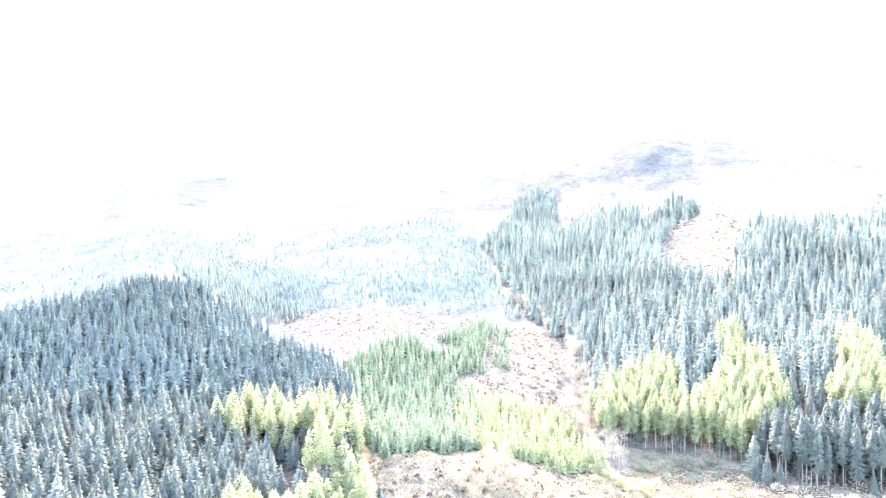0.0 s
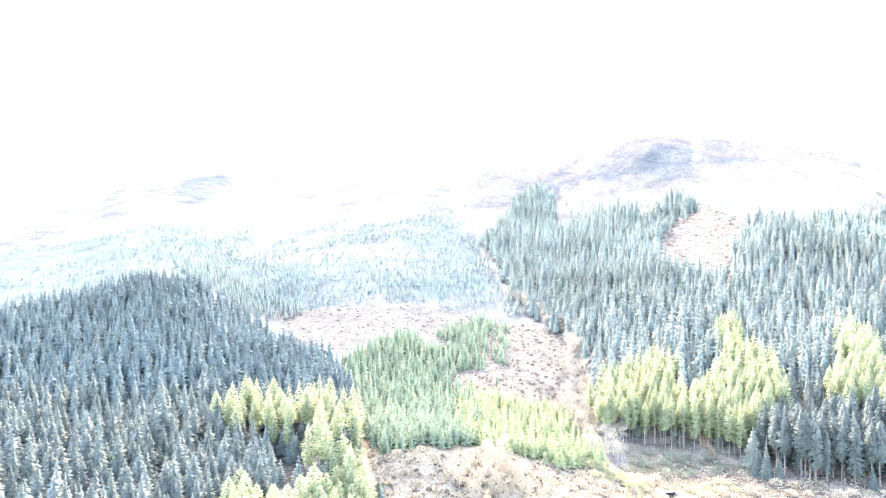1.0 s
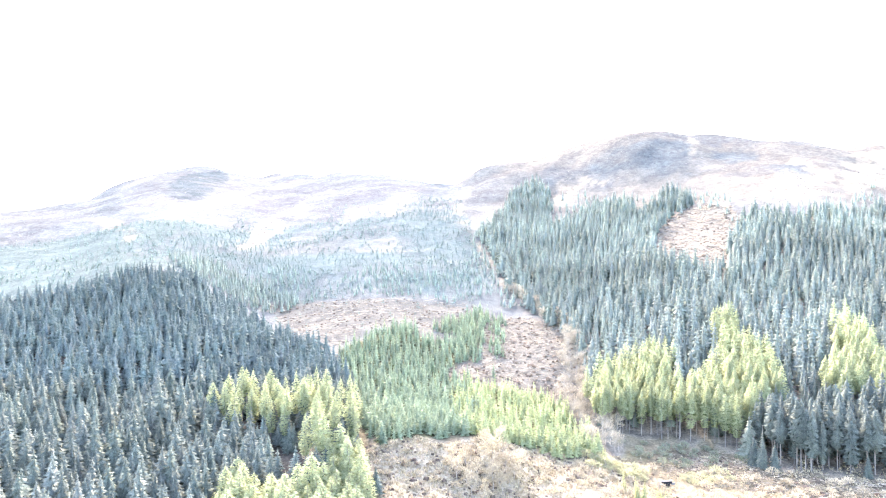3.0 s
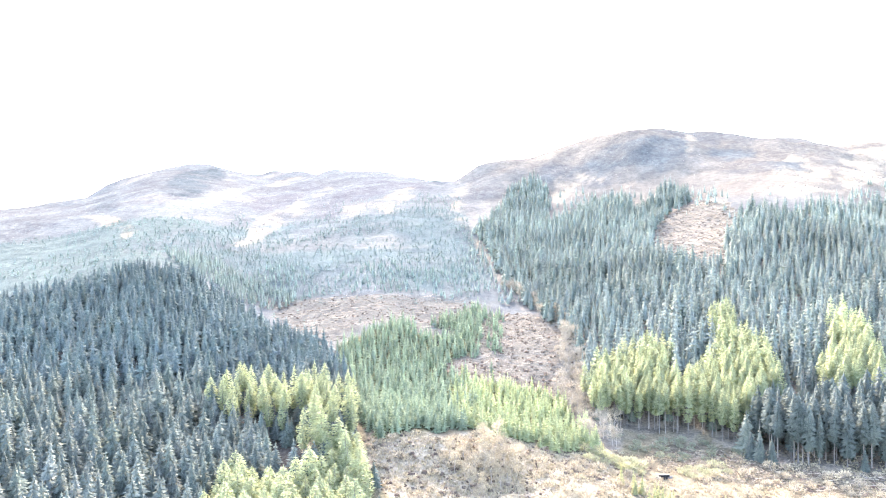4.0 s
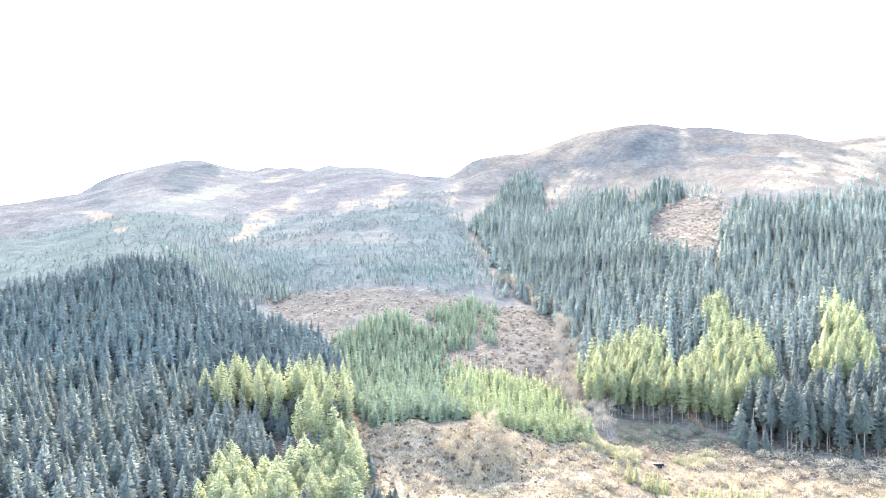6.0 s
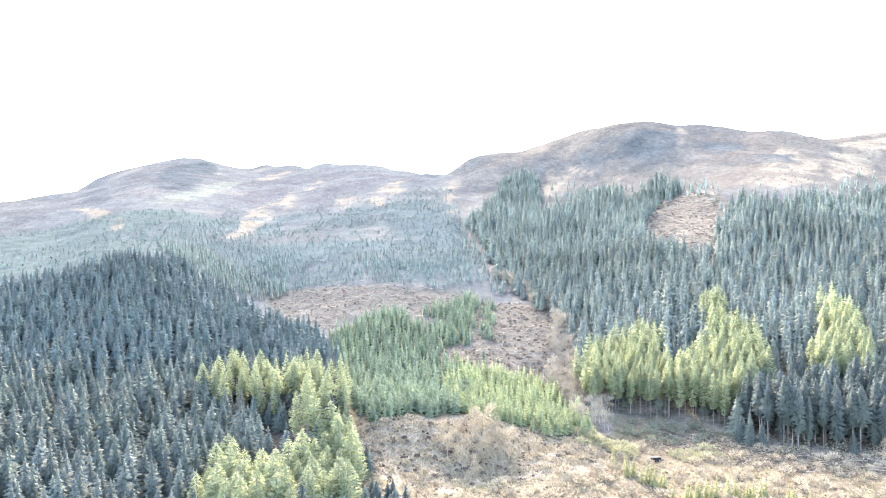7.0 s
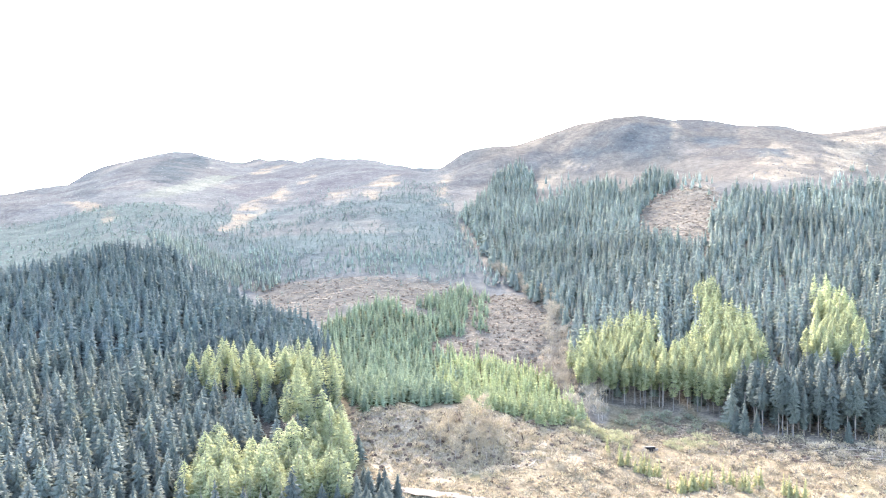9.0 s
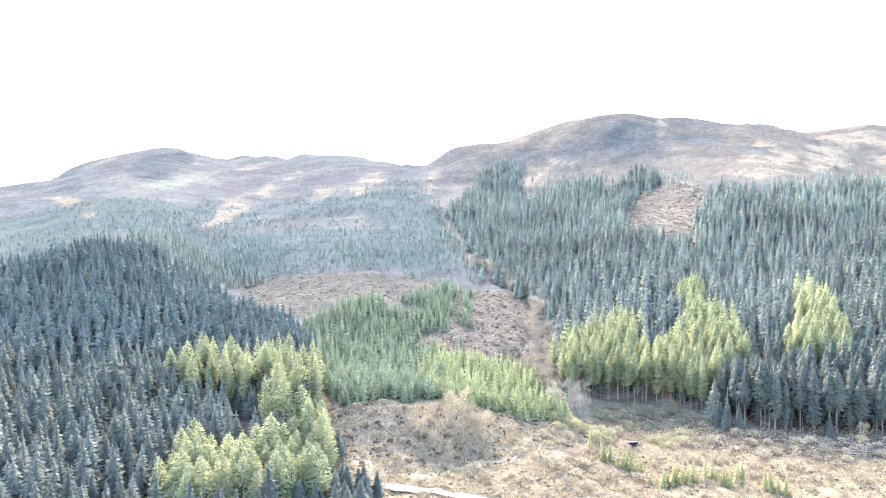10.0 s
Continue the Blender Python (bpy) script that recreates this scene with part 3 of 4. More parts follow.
def soft(x, y, polygon, ragged, seed):
    """1 within a polygon and 0 outside, along a ragged edge."""
    a, b = ripple(x, y, ragged * 3, seed) * ragged, ripple(x, y, ragged * 3, seed + 50) * ragged
    return (inside(x + a, y + b, polygon).astype(float) * 2 + inside(x + 2 * b, y - a, polygon) + inside(x - b * 0.4, y + a * 0.4, polygon)) / 4


def land_cover(x, y):
    """The colour of the ground by what grows or lies on it; painted shade darkens the left wood's floor."""
    def lay(c, colour, amount):
        return c + (np.array(colour) - c) * np.clip(amount, 0, 1)[:, None]

    c = np.tile(np.array([0.42, 0.345, 0.228]), (len(x), 1))
    c = lay(c, (0.32, 0.30, 0.18), np.clip(ripple(x, y, 40, 21) - 0.3, 0, 1) * (y < 300))
    hill = np.clip((y - 290) / 60, 0, 1)
    c = lay(c, (0.265, 0.272, 0.255), hill)
    c = lay(c, (0.262, 0.265, 0.248), hill * np.clip((y - 700) / 250, 0, 1))
    c = lay(c, (0.315, 0.282, 0.232), hill * np.clip((x - 20) / 80, 0, 1) * np.clip((y - 560) / 120, 0, 1))
    c = lay(c, (0.37, 0.34, 0.29), hill * np.clip(rugged(x, y, 120, 22, 5) * 2.2 - 0.5, 0, 1) * 0.7)
    c = lay(c, (0.218, 0.216, 0.202), hill * np.clip(rugged(x, y, 90, 23, 5) * 2.4 - 0.3, 0, 1) * 0.75)
    c = lay(c, (0.205, 0.245, 0.23), soft(x, y, MID_SLOPE, 26, 24) * np.clip(0.65 + 1.1 * rugged(x, y, 55, 26), 0.2, 1))
    c = lay(c, (0.20, 0.24, 0.215), soft(x, y, LEFT_MOOR, 16, 25) * 0.9)
    c = lay(c, (0.36, 0.37, 0.30), soft(x, y, GRASSY, 8, 28) * 0.8)
    for n, b in enumerate(HEATHER):
        c = lay(c, (0.232, 0.228, 0.22), soft(x, y, b, 9, 76 + n) * np.clip(0.8 + 0.9 * rugged(x, y, 40, 95 + n, 4), 0, 1))
    for n, b in enumerate(BARE):
        c = lay(c, (0.55, 0.465, 0.34) if b[0][0] > 100 else (0.46, 0.39, 0.29), soft(x, y, b, 4, 30 + n) * np.clip(0.55 + 1.3 * rugged(x, y, 26, 40 + n, 4), 0, 1))
    for n, b in enumerate(CRAGS):
        c = lay(c, (0.218, 0.228, 0.215) if b[0][0] > 0 else (0.16, 0.18, 0.178), soft(x, y, b, 9, 80 + n) * np.clip(0.85 + 0.8 * rugged(x, y, 40, 90 + n, 4), 0, 1))
    # LEFT_WOOD's floor is darkened to paint the shadow in its gap
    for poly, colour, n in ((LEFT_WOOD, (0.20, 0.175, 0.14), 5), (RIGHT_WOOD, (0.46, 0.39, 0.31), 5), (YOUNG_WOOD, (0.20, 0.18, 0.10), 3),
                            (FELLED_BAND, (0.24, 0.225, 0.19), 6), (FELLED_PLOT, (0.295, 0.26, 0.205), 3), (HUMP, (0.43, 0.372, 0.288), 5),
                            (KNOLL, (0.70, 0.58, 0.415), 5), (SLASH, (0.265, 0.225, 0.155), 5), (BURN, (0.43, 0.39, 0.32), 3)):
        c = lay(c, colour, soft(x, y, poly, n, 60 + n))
    grain = 1 - 0.35 * hill
    return np.concatenate([c * 0.26, grain[:, None]], 1)


# ---- the ground: one sheet to the horizon ----
def build_ground():
    ys = np.concatenate([np.linspace(-900, 90, 12), 100 * np.exp(np.linspace(0, math.log(16), 285)), np.linspace(1700, 4800, 12)])
    us = np.concatenate([[-4.0, -2.5, -1.6, -1.15], np.linspace(-0.9, 0.9, 331), [1.15, 1.6, 2.5, 4.0]])
    u, y = np.meshgrid(us, ys)
    x = u * np.maximum(y, 100)
    v = np.stack([x.ravel(), y.ravel(), height(x.ravel(), y.ravel())], 1)
    c = len(us)
    i = (np.arange(len(ys) - 1)[:, None] * c + np.arange(c - 1)).ravel()
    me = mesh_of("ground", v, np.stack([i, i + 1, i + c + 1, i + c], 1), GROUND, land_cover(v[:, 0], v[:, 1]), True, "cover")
    return tagged(new("ground", me), "tan grass and brown heather hillsides with felled ground", "hillside", "", "structure")


build_ground()


def build_road():
    """A gravel forest track with a crowned surface and soft verges."""
    p = np.array(ROAD_LINE)
    s = np.linspace(0, len(p) - 1, 120)
    px, py = np.interp(s, np.arange(len(p)), p[:, 0]), np.interp(s, np.arange(len(p)), p[:, 1]) + 0.9
    k = np.ones(9) / 9
    px[4:-4], py[4:-4] = np.convolve(px, k, "valid"), np.convolve(py, k, "valid")
    d = np.gradient(np.stack([px, py], 1), axis=0)
    d /= np.linalg.norm(d, axis=1)[:, None]
    level = height(px, py)
    level[12:-12] = np.convolve(level, np.ones(25) / 25, "valid")
    level = np.maximum(level, height(px, py) - 0.1)
    rows = []
    for off, up in ((-2.1, -0.2), (-1.3, -0.03), (-0.6, 0.02), (0.0, 0.04), (0.6, 0.02), (1.3, -0.03), (2.1, -0.2)):
        wob = off + (0.25 * np.sin(s * 5 + off) + 0.2 * np.sin(s * 13 + 3 * off)) * (abs(off) > 1.0)
        qx, qy = px - d[:, 1] * wob, py + d[:, 0] * wob
        rows.append(np.stack([qx, qy, level + up + 0.12], 1))
    v = np.stack(rows, 1).reshape(-1, 3)
    i = (np.arange(119)[:, None] * 7 + np.arange(6)).ravel()
    me = mesh_of("road", v, np.stack([i, i + 7, i + 8, i + 1], 1), GRAVEL, None, True)
    tagged(new("road", me), "pale gravel forest track across the valley floor", "track", "", "structure")


build_road()

# ---- the woods ----
rng = np.random.default_rng(11)
SPRUCE_FULL = [bough_crown(100 + k, 15, 3.6, 1.2, 22, 16, 0.82, 0.42, 0.85, 0.25, 460, 0.62) for k in range(6)]
SPRUCE_STAND = [bough_crown(120 + k, 21, 3.2, 2.5 + k * 1.5, 22, 11, 0.62, 0.4, 0.4, 0.3, 360, 0.75, 0.15) for k in range(5)]
LARCH_TALL = [bough_crown(140 + k, 20, 3.1, 5.0 + k * 1.5, 17, 9, 0.72, 0.08, 0.35, 0.2, 620, 0.6, 0.05) for k in range(5)]
LARCH_WIDE = [bough_crown(150 + k, 14, 3.7, 1.6, 14, 11, 0.62, 0.05, 0.7, 0.2, 1150, 0.62, 0.05) for k in range(3)]
YOUNG_TREE = [bough_crown(160 + k, 7.0, 1.95, 0.1, 10, 7, 0.85, 0.1, 0.85, 0.4, 70, 0.5, 0.35) for k in range(4)]
SPRUCE_MID = [bough_crown(180 + k, 15, 3.5, 1.8, 9, 7, 0.82, 0.45, 0.8, 0.45, 10, 1.3, 0.55) for k in range(6)]
SPRUCE_FAR = [bough_crown(190 + k, 18, 3.3, 3.0, 9, 6, 0.78, 0.45, 0.75, 0.42, 14, 1.5, 0.55) for k in range(6)]
YOUNG_MID = [bough_crown(200 + k, 7.0, 1.8, 0.2, 7, 5, 0.85, 0.12, 0.85, 0.45, 10, 0.7, 0.4) for k in range(4)]
SCRUB_FAR = [low_crown(210 + k, 3.4, 1.4, 0.1, 2, 4, 0.2, 0.7) for k in range(4)]


def prototypes(name, crowns, foliage_mat, tall, base, label, group, stubs=0, crown_label=""):
    """One tree of each crown, as a thing with a trunk and a crown; they stand in the first places."""
    made = []
    for k, (v, f) in enumerate(crowns):
        t = thing(name, label, "tree", group)
        tv, tf = trunk(300 + k + int(tall), tall, base, 6, stubs, 1.5, tall * 0.4)
        part("trunk", mesh_of("trunk", tv, tf, BARK, None, True), t)
        f, soft_way = crown_normals(v, f)
        part("crown", mesh_of("crown", v, f, foliage_mat, normals=soft_way), t)
        made.append(t)
    return made


def stand(protos, x, y, size, seed, wide=(0.85, 1.2)):
    """Stands the prototypes and copies of them at the places."""
    r = np.random.default_rng(seed)
    spots = [placed(px, py, r.uniform(0, 6.283), r.uniform(*size), r.uniform(*wide)) for px, py in zip(x, y)]
    for n, m in enumerate(spots[len(protos):]):
        copy_thing(protos[n % len(protos)], m)
    for t, m in zip(protos, spots):
        t.matrix_basis = m


def stems(label, x, y, tall, base, seed):
    """The bare lower trunks of many trees as one mesh of tapered stems."""
    r = np.random.default_rng(seed)
    ring = np.arange(4) * 1.571
    z = height(x, y)
    foot = np.stack([np.cos(ring), np.sin(ring)], 1)
    wide, high = base * r.uniform(0.7, 1.3, len(x)), tall * r.uniform(0.85, 1.1, len(x))
    lean = r.normal(0, 0.012, (len(x), 2)) * high[:, None]
    v = np.empty((len(x), 8, 3))
    v[:, :4, :2] = np.stack([x, y], 1)[:, None] + foot * wide[:, None, None]
    v[:, 4:, :2] = (np.stack([x, y], 1) + lean)[:, None] + foot * 0.5 * wide[:, None, None]
    v[:, :4, 2], v[:, 4:, 2] = (z - 0.4)[:, None], (z + high)[:, None]
    side = np.array([(k, (k + 1) % 4, 4 + (k + 1) % 4, 4 + k) for k in range(4)])
    me = mesh_of("tree_stems", v.reshape(-1, 3), (side[None] + (np.arange(len(x)) * 8)[:, None, None]).reshape(-1, 4), BARK)
    return tagged(new("tree_stems", me), label, "tree trunks", "", "stuff")


def outside(x, y, *polygons):
    keep = np.ones(len(x), bool)
    for p in polygons:
        keep &= ~inside(x, y, p)
    return keep


def canopy(x, y, seed, least, most):
    """Sizes of the trees of a stand, which swell and sink in groups."""
    return np.random.default_rng(seed).uniform(least, most, len(x)) * (1 + 0.22 * rugged(x, y, 32, seed + 700, 3))


def nearest(x, y, count):
    """Splits places: the nearest to the valley track, and the rest."""
    far = np.argsort(y + 0.15 * np.abs(x))
    return far[:count], far[count:]


# spruces of the wood beside the track
x, y = planted(LEFT_WOOD, 4.5, 1)
keep = outside(x, y, LARCH_CLUMP) & (outside(x, y, LARCH_LEFT) | (np.random.default_rng(46).uniform(size=len(x)) < 0.4)) & ~((np.abs(y - 182) < 4.0) & (x > -60)) & outside(x, y, LEFT_GAP) & ~((x > -27) & (y < 181))
x, y = x[keep], y[keep]
near, rest = nearest(x, y, 180)
stand(prototypes("spruce_tree", SPRUCE_FULL, SPRUCE, 18, 0.2, "dark blue-green spruce in a dense plantation", "spruces beside the track"),
      x[near], y[near], (0.5, 0.92), 21, (0.9, 1.3))
tx, ty = planted([(-27, 160), (-8, 160), (-7, 176), (-17, 179.5), (-27, 179)], 3.7, 61)
stand(prototypes("spruce_tree", SPRUCE_FULL[:3], SPRUCE, 15, 0.18, "low broad spruce crowded beside the track", "spruces beside the track"),
      tx, ty, (0.4, 0.72), 62, (1.05, 1.5))
SPRUCE_NEXT = [bough_crown(220 + k, 15, 3.5, 1.6, 15, 12, 0.82, 0.42, 0.8, 0.28, 90, 0.8, 0.35) for k in range(6)]
mid = rest[y[rest] < 262]
grown("spruce_wood", SPRUCE_NEXT, x[mid], y[mid], canopy(x[mid], y[mid], 9, 0.55, 1.05), SPRUCE,
      "blue-green spruces in dense plantation rows", "woodland", 12, wide=(0.9, 1.4), tints=(1 + 0.25 * rugged(x[mid], y[mid], 30, 97))[:, None] * np.ones(3))
x, y = planted(LEFT_WOOD, 3.9, 65)
keep = y >= 262
x, y = x[keep], y[keep]
# the tint's shift to blue paints in haze over the spur
grown("spruce_wood", SPRUCE_MID, x, y, canopy(x, y, 2, 0.5, 0.88), SPRUCE,
      "dark spruce plantation covering a rounded spur", "woodland", 2, wide=(0.9, 1.4), tints=np.array([[0.9, 0.98, 1.06]]) * (1 + 0.2 * rugged(x, y, 40, 96))[:, None])

# spruces of the large wood on the opposite slope
x, y = planted(RIGHT_WOOD, 5.0, 3)
keep = outside(x, y, WOOD_FRONT) & (outside(x, y, LARCH_WOOD, LARCH_PATCH) | (np.random.default_rng(56).uniform(size=len(x)) < 0.12)) & outside(x, y, HUMP)
keep &= ~((y > 560) & (rugged(x, y, 45, 78, 3) > 0.5))
x, y = x[keep], y[keep]
rest = np.arange(len(x))
fx, fy = planted(WOOD_FRONT, 4.0, 39)
order = np.argsort(fy)
bx, by = fx[order[115:]], fy[order[115:]]
fx, fy = fx[order[:115]], fy[order[:115]]
grown("spruce_wood", [SPRUCE_STAND[k] for k in (0, 2, 4)], bx, by, canopy(bx, by, 58, 0.8, 1.15), SPRUCE, "tall spruces crowded behind the front of the wood", "woodland", 59, wide=(0.9, 1.3))
stems("grey spruce trunks behind the front of the wood", bx, by, 14.0, 0.17, 68)
stand(prototypes("spruce_tree", SPRUCE_STAND, SPRUCE, 22, 0.18, "tall spruce with a bare lower trunk at the wood's edge", "spruces at the wood's edge", 20),
      fx, fy, (0.75, 1.15), 22, (0.9, 1.35))
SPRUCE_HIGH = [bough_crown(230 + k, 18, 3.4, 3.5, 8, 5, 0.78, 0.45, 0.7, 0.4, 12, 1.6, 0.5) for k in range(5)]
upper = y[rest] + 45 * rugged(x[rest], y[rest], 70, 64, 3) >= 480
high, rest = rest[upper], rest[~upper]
# a constant tint lightens these needles in place of distance haze
grown("spruce_wood", SPRUCE_HIGH, x[high], y[high], canopy(x[high], y[high], 14, 0.5, 1.1), SPRUCE, "blue-green spruce forest below the open hill, tint lifted for haze", "woodland", 15, wide=(0.9, 1.4),
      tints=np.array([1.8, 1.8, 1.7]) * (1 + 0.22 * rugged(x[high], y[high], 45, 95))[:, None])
edge = rest[y[rest] < 290]
stems("thin grey spruce trunks in the shade of the wood", x[edge], y[edge], 13.0, 0.16, 98)
rest = rest[y[rest] >= 290]
# tint raised here too, haze painted into the inner trees' needles
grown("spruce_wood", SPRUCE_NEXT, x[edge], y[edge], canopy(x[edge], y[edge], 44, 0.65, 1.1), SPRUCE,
      "spruces behind the front of the wood, tint lifted for haze", "woodland", 45, tints=np.array([1.4, 1.36, 1.3]) * (1 + 0.2 * rugged(x[edge], y[edge], 30, 94))[:, None])
# the haze over the slope is put into this lighter needle tint
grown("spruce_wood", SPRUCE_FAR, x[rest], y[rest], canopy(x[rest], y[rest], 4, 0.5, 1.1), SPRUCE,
      "blue-green spruce forest on the steep slope, tint lifted for haze", "woodland", 4, wide=(0.9, 1.4), tints=np.array([1.54, 1.51, 1.43]) * (1 + 0.22 * rugged(x[rest], y[rest], 45, 95))[:, None])

x, y = planted(TREE_SCATTER, 11.0, 16, 0.5)
keep = outside(x, y, RIGHT_WOOD) & (rugged(x, y, 60, 79, 3) + np.random.default_rng(17).uniform(-0.5, 0.5, len(x)) > 0.0)
x, y = x[keep], y[keep]
# needle colour doubled by the tint: painted haze for far trees
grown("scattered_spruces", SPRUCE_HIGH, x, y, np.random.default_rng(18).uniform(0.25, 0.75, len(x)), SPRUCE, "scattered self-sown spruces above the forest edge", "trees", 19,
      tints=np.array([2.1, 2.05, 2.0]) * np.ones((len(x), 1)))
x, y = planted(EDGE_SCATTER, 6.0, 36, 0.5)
# these needles are made paler as well, haze held in the tint
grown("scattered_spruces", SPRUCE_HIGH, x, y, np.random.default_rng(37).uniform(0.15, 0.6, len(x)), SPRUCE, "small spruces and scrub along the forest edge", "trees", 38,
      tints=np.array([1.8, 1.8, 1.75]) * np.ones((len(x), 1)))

# larches in fresh leaf
LARCH_MID = [bough_crown(170 + k, 19, 3.1, 6.0 + k, 11, 7, 0.72, 0.08, 0.5, 0.25, 160, 0.9, 0.1) for k in range(4)]
x, y = planted(LARCH_WOOD, 3.8, 5, 0.45, 2.5)
near, rest = nearest(x, y, 180)
grown("larch_wood", LARCH_MID, x[rest], y[rest], np.random.default_rng(6).uniform(0.85, 1.12, len(rest)), LARCH,
      "yellow-green larches behind the front of the wood", "woodland", 6)
stems("thin grey larch trunks in the shade of the wood", x[rest], y[rest], 14.0, 0.14, 99)
x, y = x[near], y[near]
stand(prototypes("larch_tree", LARCH_TALL, LARCH, 19, 0.15, "tall larch in fresh yellow-green leaf above a bare trunk", "larches at the wood's edge", 13),
      x, y, (0.78, 1.12), 23, (0.8, 1.15))
x, y = planted(LARCH_PATCH, 4.6, 6, 0.42, 4.0)
near, rest = nearest(x, y, 55)
grown("larch_wood", LARCH_MID, x[rest], y[rest], np.random.default_rng(7).uniform(0.9, 1.15, len(rest)), LARCH,
      "yellow-green larches among dark spruces on the slope", "woodland", 7)
x, y = x[near], y[near]
stand(prototypes("larch_tree", LARCH_TALL, LARCH, 20, 0.2, "yellow-green larch among dark spruces", "larches among the spruces", 4), x, y, (0.9, 1.15), 24)
x, y = planted(LARCH_LEFT, 6.2, 7, 0.42, 4.0)
near, rest = nearest(x, y, 60)
grown("larch_wood", LARCH_MID, x[rest], y[rest], np.random.default_rng(8).uniform(0.8, 1.05, len(rest)), LARCH,
      "pale green larches among spruces on the spur", "woodland", 8)
x, y = x[near], y[near]
stand(prototypes("larch_tree", LARCH_TALL, LARCH, 19, 0.2, "pale green larch among spruces on the spur", "larches on the spur", 4), x, y, (0.8, 1.05), 25)
x, y = planted(LARCH_CLUMP, 4.6, 8)
stand(prototypes("larch_tree", LARCH_WIDE, LARCH, 15, 0.2, "bright yellow-green larch with a broad crown beside the track", "larch clump by the track", 4),
      x, y, (0.75, 1.2), 26)

# the young plantation
x, y = planted(YOUNG_WOOD, 2.9, 9)
keep = outside(x, y, YOUNG_GAP) & ~((x > -12) & (y > 345) & (rugged(x, y, 18, 57, 2) < -0.1))
x, y = x[keep], y[keep]
near, rest = nearest(x, y, 270)
fresh = x[near] > 8 + 7 * ripple(x[near], y[near], 30, 14)
stand(prototypes("young_larch", YOUNG_TREE, YOUNG, 7, 0.09, "young blue-green larch in a plantation", "young larches behind the knoll"),
      x[near][~fresh], y[near][~fresh], (0.6, 1.2), 27)
stand(prototypes("young_larch", YOUNG_TREE, FRESH, 7, 0.09, "young yellow-green larch in a plantation", "young larches behind the knoll"),
      x[near][fresh], y[near][fresh], (0.6, 1.15), 28)
fresh = (x[rest] > 10 + 7 * ripple(x[rest], y[rest], 30, 14)) & (y[rest] < 300)
for some, mat, label, n in ((rest[~fresh], YOUNG, "blue-green young larch plantation", 5), (rest[fresh], FRESH, "yellow-green young larch plantation", 13)):
    grown("young_larch_wood", YOUNG_MID, x[some], y[some], np.random.default_rng(n).uniform(0.55, 1.15, len(some)), mat, label, "woodland", n)

x, y = planted([(25, 335), (29, 372), (32, 402), (38, 399), (35, 366), (31, 335)], 3.0, 52)
grown("young_larch_wood", YOUNG_MID, x, y, np.random.default_rng(53).uniform(0.4, 0.95, len(x)), YOUNG, "narrow line of young larches beside the felled plot", "woodland", 54)

# low scrub and self-sown conifers on the middle slope
for poly, step, seed in ((MID_SLOPE, 4.2, 31), (LEFT_MOOR, 6.5, 32), (UPPER_SLOPE, 6.5, 34), (FELLED_BAND, 16.0, 33)):
    x, y = planted(poly, step, seed, 0.5)
    r = np.random.default_rng(seed)
    keep = (rugged(x, y, 45, seed) * 1.2 + r.uniform(-0.6, 0.6, len(x)) > np.where(y > 690, -0.05, -0.3)) & outside(x, y, BARE[0], BARE[1])
    x, y = x[keep], y[keep]
    grown("conifer_scrub", SCRUB_FAR, x, y, r.uniform(0.45, 1.4, len(x)), SCRUB, "scattered low conifers and scrub on the hillside", "scrub", seed, land=0.85, tints=np.full((len(x), 3), 1.05))


# self-sown conifers on the lower slope
x, y = planted([(-150, 450), (-120, 530), (-40, 510), (22, 540), (40, 456), (20, 432), (-60, 446)], 4.2, 47, 0.5)
keep = rugged(x, y, 40, 48) + np.random.default_rng(49).uniform(-0.5, 0.5, len(x)) > 0.05
x, y = x[keep], y[keep]
grown("scattered_spruces", SPRUCE_HIGH, x, y, np.random.default_rng(50).uniform(0.12, 0.38, len(x)), SPRUCE, "self-sown young conifers on the lower hillside", "trees", 51, land=0.3,
      tints=np.array([1.5, 1.65, 1.6]) * np.ones((len(x), 1)))

x, y = planted([(-185, 470), (-165, 505), (-138, 485), (-98, 468), (-88, 446), (-110, 425), (-133, 432), (-155, 428)], 3.6, 55, 0.5)
r = np.random.default_rng(56)
x, y = x[outside(x, y, LEFT_WOOD)], y[outside(x, y, LEFT_WOOD)]
grown("scattered_spruces", SPRUCE_HIGH, x, y, r.uniform(0.2, 0.5, len(x)), SPRUCE, "young spruces along the foot of the slope behind the spur", "trees", 60, land=0.3,
      tints=np.array([1.45, 1.5, 1.45]) * np.ones((len(x), 1)))

# heather and tussocks over the open hill
def hill_lump(seed):
    r = np.random.default_rng(seed)
    a = np.arange(5) * 1.257 + r.uniform(-0.3, 0.3, 5)
    q = r.uniform(0.7, 1.3, 5)
    v = np.concatenate([np.stack([q * np.cos(a), q * np.sin(a), np.full(5, -0.25)], 1), [[r.uniform(-0.3, 0.3), r.uniform(-0.3, 0.3), r.uniform(0.55, 0.95)]]])
    return v, np.array([(k, (k + 1) % 5, 5) for k in range(5)])


r = np.random.default_rng(41)
y = np.exp(r.uniform(math.log(400), math.log(1380), 26000))
x = r.uniform(-0.72, 0.72, len(y)) * y
keep = outside(x, y, RIGHT_WOOD, LEFT_WOOD, FELLED_PLOT, YOUNG_WOOD)
x, y = x[keep], y[keep]
tone = land_cover(x, y)[:, :3] * (r.uniform(0.82, 1.15, len(x)) * (1 + 0.25 * rugged(x, y, 60, 42)))[:, None]
